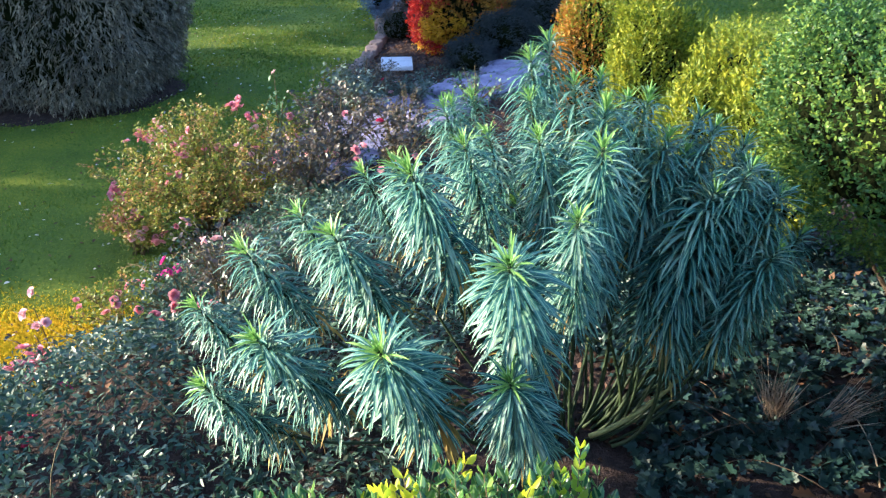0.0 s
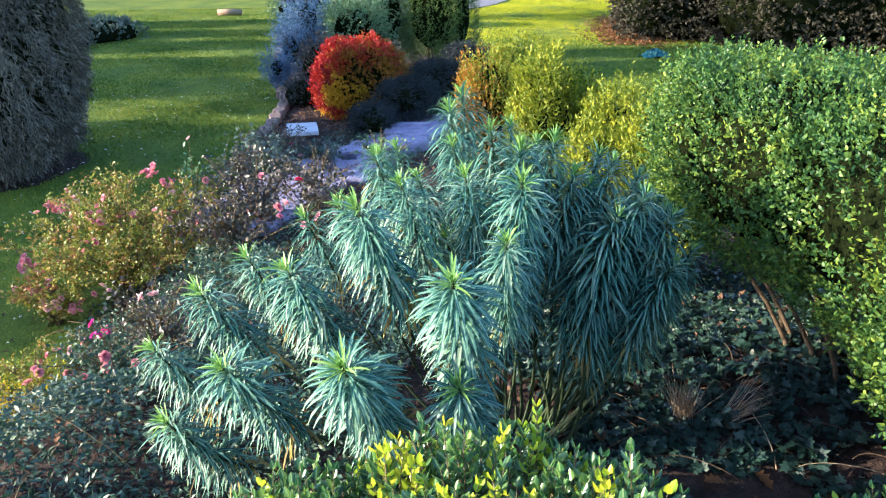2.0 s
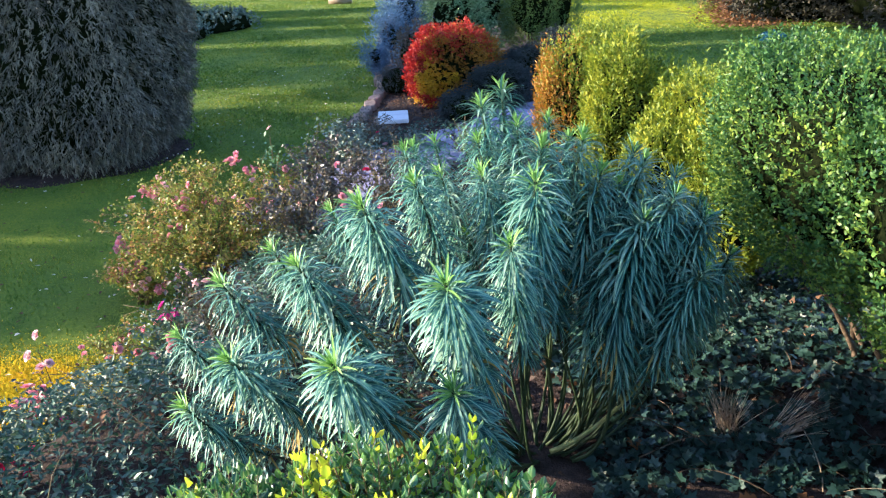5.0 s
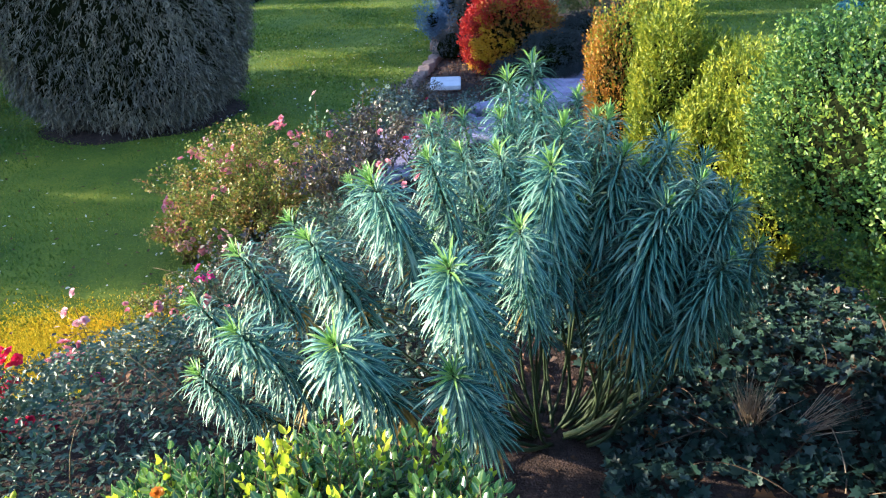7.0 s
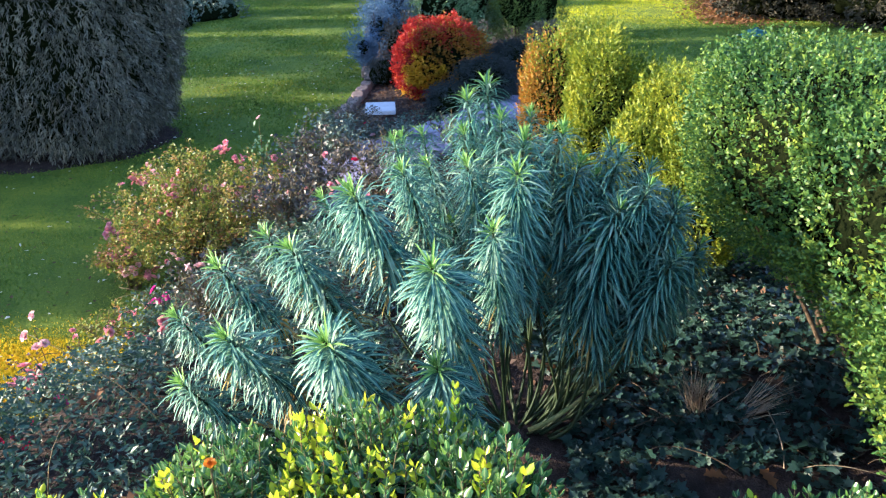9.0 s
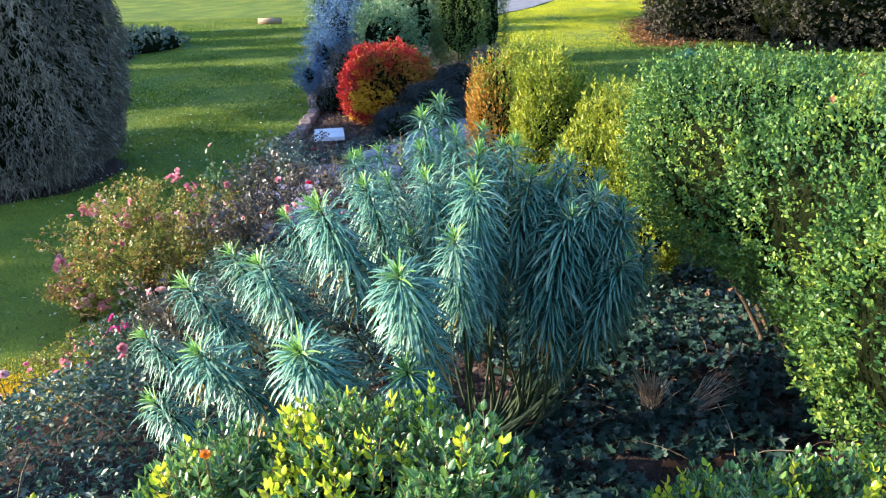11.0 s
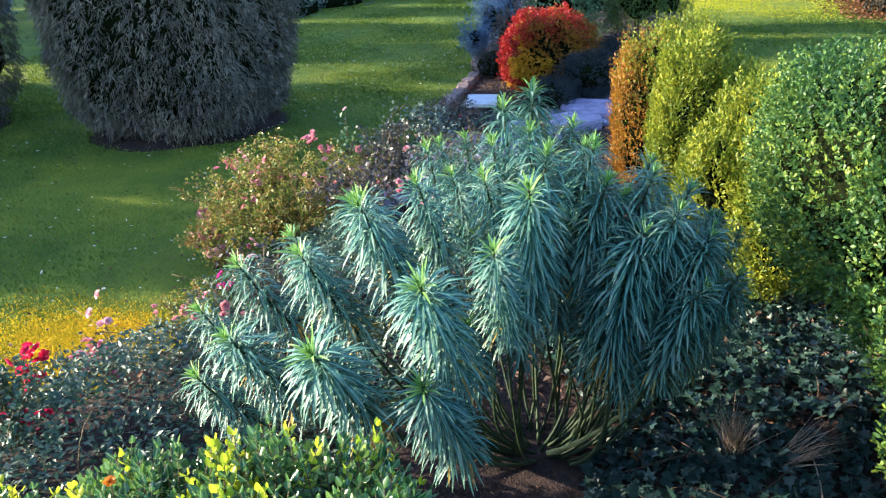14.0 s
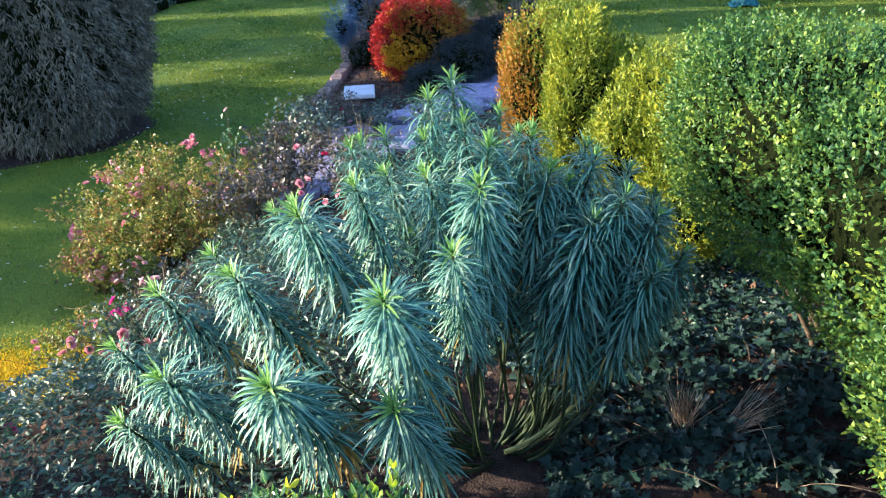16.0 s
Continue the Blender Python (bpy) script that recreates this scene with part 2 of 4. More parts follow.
HEX = "oval"                           # a six-cornered oval, for the small leaves of hedges
SPEAR = "spear"                        # one face, for grass


def blades(P, D, N, L, W, shape=OVAL, fold=0.25, C=None):
    """Vertices, triangles and uv of many leaves: foot P, way D, upper side N, length L, width W, bend C."""
    n = len(P)
    L, W = np.broadcast_to(L, n)[:, None], np.broadcast_to(W, n)[:, None]
    D = unit(D)
    S = unit(np.cross(D, N))
    N = np.cross(S, D)
    C = np.zeros((n, 3)) if C is None else C
    if shape is DART:
        mid, side, lift = P + D * L * 0.45 + C * L * 0.2, S * W / 2, N * W * fold
        V = np.stack([P, mid - side + lift, P + D * L + C * L, mid + side + lift], 1).reshape(-1, 3)
        T = (np.array([[0, 2, 1], [0, 3, 2]])[None] + (np.arange(n) * 4)[:, None, None]).reshape(-1, 3)
        return V, T, np.tile(np.array([(0.5, 0), (0, 0.45), (0.5, 1), (1, 0.45)]), (n, 1))
    if shape == SPEAR:
        V = np.stack([P - S * W / 2, P + S * W / 2, P + D * L], 1).reshape(-1, 3)
        return V, np.arange(3 * n).reshape(-1, 3), np.tile(np.array([(0, 0), (1, 0), (0.5, 1)]), (n, 1))
    if shape == HEX:
        a, b = P + D * L * 0.28 + C * L * 0.1 + N * W * 0.16, P + D * L * 0.70 + C * L * 0.5 + N * W * 0.14
        V = np.stack([P, a - S * W * 0.46, a + S * W * 0.46, b - S * W * 0.42, b + S * W * 0.42, P + D * L + C * L], 1).reshape(-1, 3)
        T = (np.array([[0, 2, 1], [1, 2, 4], [1, 4, 3], [3, 4, 5]])[None] + (np.arange(n) * 6)[:, None, None]).reshape(-1, 3)
        return V, T, np.tile(np.array([(0.5, 0), (0, 0.28), (1, 0.28), (0, 0.7), (1, 0.7), (0.5, 1)]), (n, 1))
    rows, uvs, idx, k = [], [], [], 0
    for s, w in zip(*shape):
        mid = P + D * L * s + C * L * s * s
        if w == 0.0:
            rows.append(mid)
            uvs.append((0.5, s))
            idx.append((k, k, k))
            k += 1
        else:
            lift = N * (W * w * fold)
            rows += [mid - S * (W * w / 2) + lift, mid, mid + S * (W * w / 2) + lift]
            uvs += [(0, s), (0.5, s), (1, s)]
            idx.append((k, k + 1, k + 2))
            k += 3
    V = np.stack(rows, 1).reshape(-1, 3)
    tri = []
    for a, b in zip(idx[:-1], idx[1:]):
        for i in (0, 1):
            q = (a[i], a[i + 1], b[i + 1], b[i])
            if q[0] != q[1]:
                tri.append((q[0], q[1], q[2]))
            if q[2] != q[3]:
                tri.append((q[0], q[2], q[3]))
    T = (np.array(tri)[None] + (np.arange(n) * k)[:, None, None]).reshape(-1, 3)
    return V, T, np.tile(np.array(uvs), (n, 1))


ARC = ((0.0, 0.16, 0.38, 0.62, 0.84, 1.0), (0.4, 0.75, 1.0, 0.95, 0.6, 0.0))


def arched(P, D, N, L, W, pull, k, fold=0.16):
    """Narrow leaves that arch over: each turns from its way D towards pull, the more the larger k."""
    n = len(P)
    L, W, k = (np.broadcast_to(v, n)[:, None] for v in (L, W, k))
    D = unit(D)
    S = unit(np.cross(D, N))
    rows, uvs, idx, c, mid, last = [], [], [], 0, P.copy(), 0.0
    for s, w in zip(*ARC):
        way = unit(D + pull * k * 1.7 * ((s + last) / 2) ** 1.15)
        mid = mid + way * L * (s - last)
        last = s
        if w == 0.0:
            rows.append(mid)
            uvs.append((0.5, s))
            idx.append((c, c, c))
            c += 1
        else:
            lift = np.cross(S, way) * (W * w * fold)
            rows += [mid - S * (W * w / 2) + lift, mid, mid + S * (W * w / 2) + lift]
            uvs += [(0, s), (0.5, s), (1, s)]
            idx.append((c, c + 1, c + 2))
            c += 3
    tri = []
    for a, b in zip(idx[:-1], idx[1:]):
        for i in (0, 1):
            tri.append((a[i], a[i + 1], b[i + 1]))
            if b[i + 1] != b[i]:
                tri.append((a[i], b[i + 1], b[i]))
    T = (np.array(tri)[None] + (np.arange(n) * c)[:, None, None]).reshape(-1, 3)
    return np.stack(rows, 1).reshape(-1, 3), T, np.tile(np.array(uvs), (n, 1))


LOBED = ((0, 0), (0.30, -0.10), (0.52, 0.12), (0.30, 0.32), (0.46, 0.62), (0.17, 0.58), (0, 1.0), (-0.17, 0.58), (-0.46, 0.62), (-0.30, 0.32), (-0.52, 0.12), (-0.30, -0.10))
OAK = ((0, 0), (0.12, 0.15), (0.30, 0.22), (0.16, 0.34), (0.38, 0.48), (0.18, 0.58), (0.30, 0.76), (0.12, 0.82), (0, 1.0), (-0.12, 0.82), (-0.30, 0.76), (-0.18, 0.58), (-0.38, 0.48), (-0.16, 0.34), (-0.30, 0.22), (-0.12, 0.15))


def lobes(P, D, N, L, outline, cup=0.15):
    """Lobed leaves: a fan round the middle of the blade, cupped along the rib."""
    n, m = len(P), len(outline)
    L = np.broadcast_to(L, n)[:, None]
    D = unit(D)
    S = unit(np.cross(D, N))
    N = np.cross(S, D)
    rows = [P + D * L * 0.4 - N * L * 0.02] + [P + S * L * x + D * L * y + N * L * (cup * abs(x) * 1.6 - cup * y * y) for x, y in outline]
    V = np.stack(rows, 1).reshape(-1, 3)
    tri = np.array([(0, 1 + i, 1 + (i + 1) % m) for i in range(m)])
    T = (tri[None] + (np.arange(n) * (m + 1))[:, None, None]).reshape(-1, 3)
    return V, T


def tube(points, radii, sides=6):
    """A tapered tube along points."""
    P = np.asarray(points, float)
    d = unit(np.gradient(P, axis=0))
    ref = np.array([0.31, 0.17, 0.93]) if abs(d[0][2]) < 0.9 else np.array([0.95, 0.2, 0.1])
    a = unit(np.cross(d, ref))
    b = np.cross(d, a)
    ang = np.linspace(0, 2 * np.pi, sides, endpoint=False)
    r = np.broadcast_to(radii, len(P))
    V = (P[:, None] + r[:, None, None] * (np.cos(ang)[None, :, None] * a[:, None] + np.sin(ang)[None, :, None] * b[:, None])).reshape(-1, 3)
    T = []
    for i in range(len(P) - 1):
        for j in range(sides):
            p, q = i * sides + j, i * sides + (j + 1) % sides
            T += [(p, q, q + sides), (p, q + sides, p + sides)]
    V = np.vstack([V, P[0], P[-1]])
    e = len(V) - 2
    m = (len(P) - 1) * sides
    for j in range(sides):
        T += [(e, (j + 1) % sides, j), (e + 1, m + j, m + (j + 1) % sides)]
    return V, np.array(T)


def join(chunks):
    V, T, k = [], [], 0
    for c in chunks:
        V.append(c[0])
        T.append(c[1] + k)
        k += len(c[0])
    return np.vstack(V), np.vstack(T)


def bez(a, b, c, d, n=9):
    t = np.linspace(0, 1, n)[:, None]
    a, b, c, d = (np.asarray(x, float) for x in (a, b, c, d))
    return (1 - t) ** 3 * a + 3 * (1 - t) ** 2 * t * b + 3 * (1 - t) * t * t * c + t ** 3 * d


def wobble(P, scale, seed=0):
    """Smooth noise from crossed waves, about -1 to 1."""
    r = np.random.default_rng(100 + seed)
    out = np.zeros(len(P))
    for i in range(7):
        out += np.sin(P @ (r.normal(size=3) * scale * (0.6 + 0.3 * i)) + r.uniform(0, 6.3)) / (1 + 0.35 * i)
    return out / 3.0


def shell(centre, half, power, n, lump=0.08, lumpscale=4.0, seed=0, inner=0.82):
    """Points and outward ways on a lumpy rounded body."""
    h = np.array(half, float)
    area = np.array([h[1] * h[2], h[0] * h[2], h[0] * h[1]])
    ax = rng.choice(3, n, p=area / area.sum())
    q = rng.uniform(-1, 1, (n, 3))
    q[np.arange(n), ax] = rng.choice([-1.0, 1.0], n)
    r = (np.abs(q) ** power).sum(1) ** (1 / power)
    q = q / r[:, None]
    nrm = unit(np.sign(q) * np.abs(q) ** (power - 1) / h)
    pts = np.array(centre) + q * h
    k = 1 + lump * wobble(pts, lumpscale, seed)
    depth = inner + (1.03 - inner) * rng.random(n) ** 0.45
    return np.array(centre) + q * h * (k * depth)[:, None], nrm, depth


def body(centre, half, power, scale, lump, lumpscale, seed):
    """The inner body of a shrub, as a closed mesh; near-black paints its inner shade."""
    bm = bmesh.new()
    bmesh.ops.create_icosphere(bm, subdivisions=3, radius=1)
    V = np.array([v.co[:] for v in bm.verts])
    T = np.array([[v.index for v in f.verts] for f in bm.faces])
    bm.free()
    q = V / ((np.abs(V) ** power).sum(1) ** (1 / power))[:, None]
    pts = np.array(centre) + q * np.array(half)
    k = scale * (1 + lump * wobble(pts, lumpscale, seed))
    return np.array(centre) + q * np.array(half) * k[:, None], T


def shrub(name, base, blobs, count, size, mats, label, category="shrub", power=2.0, lump=0.10, lumpscale=4.0, up=0.5, shape=DART, ratio=0.45, core=0.78,
          droop=0.0, split=None, seed=0, spread=0.9, stems=0, group="", inner=0.8, sprig=0.0, per=9, gap=-9.0, gapscale=14.0):
    """A leafy shrub of lumpy bodies: bare limbs, a near-black body painted as inner shade and leaves that stand out of
    it.
    """
    base = np.array(base, float)
    top = thing(name, base, label, category, group)
    P, N = [], []
    vol = np.array([(h[0] * h[1] + h[1] * h[2] + h[0] * h[2]) for _, h in blobs])
    cores = []
    for i, (c, h) in enumerate(blobs):
        p, nn, _ = shell(c, h, power, int(count * vol[i] / vol.sum() / (per if sprig else 1)), lump, lumpscale, seed + i, inner)
        keep = np.ones(len(p), bool)
        for j, (c2, h2) in enumerate(blobs):
            if j != i:
                keep &= (np.abs((p - np.array(c2)) / np.array(h2)) ** power).sum(1) ** (1 / power) > core
        P.append(p[keep])
        N.append(nn[keep])
        cores.append(body(c, h, power, core, lump, lumpscale, seed + i))
    P, N = np.vstack(P), np.vstack(N)
    ok = P[:, 2] > base[2] + 0.01
    P, N = P[ok], N[ok]
    ok = wobble(P, gapscale, seed + 300) > gap          # thin places in the growth
    P, N = P[ok], N[ok]
    n = len(P)
    B = rand_unit(n)
    if sprig:                                             # leaves set along short twigs that stand out of the body
        A = unit(N * 0.8 + rand_unit(n) * 0.45 + np.array([0, 0, up]))
        k = rng.random((n, per))
        ln = sprig * rng.uniform(0.5, 1.3, n)
        P = (P[:, None] + A[:, None] * (ln[:, None] * (k - 0.45))[..., None]).reshape(-1, 3)
        A, N, B = np.repeat(A, per, 0), np.repeat(N, per, 0), np.repeat(B, per, 0)
        n = len(P)
        D = unit(A * 0.75 + rand_unit(n) * spread)
    else:
        D = unit(N * 0.7 + rand_unit(n) * spread + np.array([0, 0, up]))
    F = unit(N * 0.5 + B * 0.85 + rand_unit(n) * 0.45 + np.array([0, 0, 0.3]))
    L = size * rng.uniform(0.65, 1.25, n)
    C = np.tile(np.array([0, 0, -droop]), (n, 1))
    groups = split(P) if split else np.zeros(n, int)
    for g in range(groups.max() + 1):
        s = groups == g
        if s.any():
            V, T, uv = blades(P[s] - base, D[s], F[s], L[s], L[s] * ratio, shape, 0.25, C[s])
            part("leaves", mesh_from("leaves", V, T, mats[g], uv), top, kind="stuff")
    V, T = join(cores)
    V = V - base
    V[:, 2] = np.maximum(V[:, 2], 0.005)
    part("shade_body", mesh_from("shade_body", V, T, M_CORE), top, kind="stuff")
    for _ in range(stems):
        c, h = blobs[int(rng.integers(len(blobs)))]
        e = np.array(c) + np.array(h) * rng.uniform(-0.6, 0.6, 3) - base
        a = np.array([e[0] * 0.6 + rng.uniform(-0.08, 0.08), e[1] * 0.6 + rng.uniform(-0.08, 0.08), -0.02])
        V, T = tube(bez(a, a + (0, 0, e[2] * 0.4), e - (0, 0, e[2] * 0.3), e, 7), np.linspace(0.014, 0.006, 7), 6)
        part("stem", mesh_from("stem", V, T, M_BARK), top)
    return top


# ---- ground ----
EDGE_Y = np.array([-2.0, 1.0, 2.4, 3.3, 4.2, 5.6, 7.0, 8.5, 11.5, 13.5, 16.0, 24.0, 26.0])
EDGE_X = np.array([-6.0, -5.0, -3.5, -2.45, -2.3, -2.4, -2.1, -1.7, -1.3, -1.1, -1.6, -1.9, -1.7])
TOP_Y = np.array([-2.0, 0.75, 1.35, 3.0, 4.5, 6.0, 8.0, 10.0, 12.0, 24.0])
TOP_Z = np.array([0.0, 0.0, -0.48, -0.42, -0.6, -0.85, -0.98, -1.12, -1.24, -1.25])


def bed_z(x, y):
    """Height of the planted bank over the lawn."""
    x, y = np.asarray(x, float), np.asarray(y, float)
    left = np.interp(y, EDGE_Y, EDGE_X)
    right = np.interp(y, [0, 4, 8, 14, 26], [6.0, 5.0, 3.4, 3.2, 3.0])
    crest = np.interp(y, TOP_Y, TOP_Z)
    reach = np.interp(y, [0, 3, 6, 10, 14], [3.4, 1.7, 1.3, 0.5, 0.35])
    k = np.clip((x - left) / reach, 0, 1) * np.clip((right - x) / 0.8, 0, 1)
    k = k * k * (3 - 2 * k) * np.clip((26.0 - y) / 0.5, 0, 1)
    return LAWN_Z - 0.04 + (crest - LAWN_Z + 0.04) * k + k * 0.035 * wobble(np.stack([x.ravel(), y.ravel(), 0 * x.ravel()], 1), 5.0, 3).reshape(x.shape) + k * 0.014 * wobble(np.stack([x.ravel(), y.ravel(), 0 * x.ravel()], 1), 22.0, 4).reshape(x.shape)


def grid(xs, ys, zf):
    X, Y = np.meshgrid(xs, ys)
    Z = zf(X, Y)
    V = np.stack([X, Y, Z], -1).reshape(-1, 3)
    nx, ny = len(xs), len(ys)
    i = (np.arange(ny - 1)[:, None] * nx + np.arange(nx - 1)[None]).ravel()
    T = np.vstack([np.stack([i, i + 1, i + nx + 1], 1), np.stack([i, i + nx + 1, i + nx], 1)])
    return V, T


xs = np.concatenate([[-2000, -300, -80], np.linspace(-30, 30, 121), [80, 300, 2000]])
ys = np.concatenate([[-2000, -200, -30], np.linspace(-6, 60, 133), [120, 400, 2500]])
V, T = grid(xs, ys, lambda X, Y: LAWN_Z + 0.012 * np.sin(X * 1.7) * np.sin(Y * 1.3 + 0.5))
tagged(new("ground", mesh_from("ground", V, T, M_LAWN)), "mown green lawn with worn yellowish patches", "lawn", "", "structure")
V, T = grid(np.arange(-6.2, 6.3, 0.075), np.concatenate([np.arange(-2, 6, 0.07), np.arange(6, 26.2, 0.15)]), bed_z)
tagged(new("flower_bed_soil", mesh_from("flower_bed_soil", V, T, M_SOIL)), "dark bare soil of a raised planted bank", "soil", "", "structure")

# gravel drive across the far end of the lawn
V, T = grid(np.linspace(0, 1, 14), np.linspace(27.5, 46.0, 40), lambda X, Y: LAWN_Z + 0.03 + 0 * X + 0.012 * np.sin(Y * 2))
left, right = np.interp(V[:, 1], [27.5, 36, 46], [0.5, 1.5, 6.0]), np.interp(V[:, 1], [27.5, 28.2, 31.3, 35.2, 46], [2.5, 4.2, 6.5, 8.6, 15.0])
V[:, 0] = left + (right - left) * V[:, 0]
tagged(new("drive", mesh_from("drive", V, T, M_TARMAC)), "pale grey gravel drive beyond the lawn", "drive", "", "structure")

# grass blades where the lawn is close
n = 115000
gx, gy = rng.uniform(-9.5, -1.0, n), 2.6 + 11.5 * rng.random(n) ** 1.25
keep = gx < np.interp(gy, EDGE_Y, EDGE_X) + 0.06
gx, gy = gx[keep], gy[keep]
n = len(gx)
P = np.stack([gx, gy, np.full(n, LAWN_Z - 0.005)], 1)
D = unit(np.stack([rng.normal(0, 0.5, n), rng.normal(0, 0.5, n), np.ones(n)], 1))
V, T, uv = blades(P, D, rand_unit(n), rng.uniform(0.02, 0.05, n), 0.010, SPEAR)
tagged(new("grass", mesh_from("grass", V, T, M_GRASS, uv)), "short mown grass blades of the lawn", "grass", "", "stuff")

# coarser blades over the far lawn, sunlight painted yellow into the open part
for n, x0, x1, y0, y1, mat, label in ((150000, -11, 0.5, 8.5, 31, M_GRASS, "mown grass blades of the far lawn"), (40000, 3.1, 12, 13.0, 21, M_GRASS, "mown grass blades beside the border"), (110000, 3.1, 14, 20.0, 36, M_LITGRASS, "grass blades of the open lawn, coloured yellow as in sunlight")):
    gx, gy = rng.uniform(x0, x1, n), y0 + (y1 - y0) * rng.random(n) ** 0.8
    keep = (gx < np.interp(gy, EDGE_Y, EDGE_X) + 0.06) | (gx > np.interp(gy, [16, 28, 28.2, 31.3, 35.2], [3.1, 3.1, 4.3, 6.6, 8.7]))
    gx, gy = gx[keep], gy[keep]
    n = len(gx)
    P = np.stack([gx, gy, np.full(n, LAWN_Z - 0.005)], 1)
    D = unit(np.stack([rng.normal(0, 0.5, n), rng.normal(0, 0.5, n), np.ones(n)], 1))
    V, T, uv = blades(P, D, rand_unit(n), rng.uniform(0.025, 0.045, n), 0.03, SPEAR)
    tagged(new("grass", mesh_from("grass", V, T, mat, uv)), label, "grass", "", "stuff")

# brown leaf bits on the lawn
n = 500
gx, gy = rng.uniform(-7, -1.2, n), 4.0 + 11 * rng.random(n) ** 1.5
keep = gx < np.interp(gy, EDGE_Y, EDGE_X)
P = np.stack([gx, gy, np.full(n, LAWN_Z + 0.03)], 1)[keep]
n = len(P)
V, T, uv = blades(P, rand_unit(n) * (1, 1, 0.2), np.tile((0, 0, 1.0), (n, 1)) + rand_unit(n) * 0.4, rng.uniform(0.025, 0.06, n), rng.uniform(0.012, 0.03, n), OVAL, 0.35)
tagged(new("lawn_litter", mesh_from("lawn_litter", V, T, M_LITTER, uv)), "brown leaf fragments lying on the lawn", "leaf litter", "", "stuff")

# a patch of sunlight, painted as yellow grass where the bank meets the lawn
n = 42000
a, rr = rng.uniform(0, 6.283, n), np.abs(rng.normal(0, 0.62, n))
gx, gy = -2.95 + 1.0 * rr * np.cos(a), 4.22 + 0.52 * rr * np.sin(a)
keep = gx < np.interp(gy, EDGE_Y, EDGE_X) + 0.1
P = np.stack([gx, gy, np.full(n, LAWN_Z - 0.004)], 1)[keep]
n = len(P)
V, T, uv = blades(P, unit(np.stack([rng.normal(0, 0.5, n), rng.normal(0, 0.5, n), np.ones(n)], 1)), rand_unit(n), rng.uniform(0.015, 0.036, n), 0.018, SPEAR)
tagged(new("sun_patch_grass", mesh_from("sun_patch_grass", V, T, M_SUNPATCH, uv)), "grass at the lawn's edge, coloured yellow as a patch of sun", "grass", "", "stuff")

# fallen petals and leaves on the lawn
n = 420
gx, gy = rng.uniform(-7, -1.2, n), rng.uniform(4.2, 16, n)
keep = gx < np.interp(gy, EDGE_Y, EDGE_X)
P = np.stack([gx, gy, np.full(n, LAWN_Z + 0.035)], 1)[keep]
n = len(P)
V, T, uv = blades(P, rand_unit(n) * (1, 1, 0.2), np.tile((0, 0, 1.0), (n, 1)) + rand_unit(n) * 0.3, rng.uniform(0.02, 0.055, n), rng.uniform(0.012, 0.03, n), OVAL, 0.3)
tagged(new("fallen_petals", mesh_from("fallen_petals", V, T, M_PETALFALL, uv)), "pale fallen petals and leaves scattered on grass", "petals", "", "stuff")


# ---- spurge ----
BASE = np.array([0.52, 2.38, -0.44])
TIPS = [(-.67, 2.23, .47, 1.0), (-.345, 2.07, .61, 1.05), (-.10, 2.03, .83, 1.1), (.17, 1.72, .69, 1.15), (-.545, 1.82, .395, 1.05), (-.17, 1.63, .48, 1.15),
        (-.785, 1.97, .11, 1.0), (.18, 1.645, .37, 1.1), (.06, 2.24, .84, .9), (.12, 3.15, .72, .9), (.03, 2.96, .75, .9), (.43, 3.14, .955, 1.1), (.325, 2.85, .96, 1.0),
        (.475, 2.13, .86, 1.1), (.375, 1.91, .735, .85), (.885, 2.26, .66, 1.22), (.53, 2.39, .91, 1.1), (.67, 2.69, .84, .95), (1.0, 2.29, .74, 1.0), 
        (0.0, 2.78, .79, .9), (.745, 2.57, .74, .9), (1.2, 2.45, .40, 1.0), (-.16, 2.3, .75, .85), (1.07, 2.55, .72, .95), (.92, 2.62, .80, .95),
        (.82, 2.42, .74, .9), (-.85, 2.2, .27, .9), (-.52, 2.45, .50, .9), (1.1, 2.2, .48, .95), (1.14, 2.40, .62, .95), (1.2, 2.62, .58, .9), (1.25, 2.36, .46, .9), (1.3, 2.5, .34, .9), (.6, 2.85, .72, .9), (.85, 2.75, .62, .9), (.3, 2.6, .88, .9), (.15, 2.5, .78, .85), (-.3, 2.6, .60, .85),
        (1.2, 2.78, .52, .9), (1.36, 2.92, .38, .9), (1.0, 2.85, .6, .9), (.70, 2.52, .90, .95), (.92, 2.45, .82, .95), (.45, 2.58, .94, .9), (.62, 2.95, .86, .9), (1.12, 2.30, .64, .95)]
TIPS += [(.95, 2.35, .28, .85), (.25, 2.15, .30, .8), (1.1, 2.5, .25, .85), (.60, 2.42, .58, .9), (.78, 2.30, .50, .9), (.95, 2.5, .50, .9), (.42, 2.20, .52, .85), (.68, 2.75, .55, .9), (.25, 2.45, .55, .85), (1.1, 2.65, .45, .9), (.05, 2.35, .5, .85), (.75, 2.40, .80, .95), (.30, 2.3, .84, .9), (1.02, 2.42, .70, .95)]
OWN_LEAVES = (3, 5, 4)      # the shoots nearest the path: each leaf a piece of its own

spurge = thing("spurge_shrub", BASE, "large glaucous blue-green shrub with whorled narrow leaves", "shrub")
lv, lt, luv = arched(np.zeros((1, 3)), np.array([[0, 1.0, 0.25]]), np.array([[0, 0, 1.0]]), 1.0, 0.085, np.array([[0, -0.25, -1.0]]), 0.95)
PIECE = mesh_from("leaf", lv, lt, M_EUPH, luv)


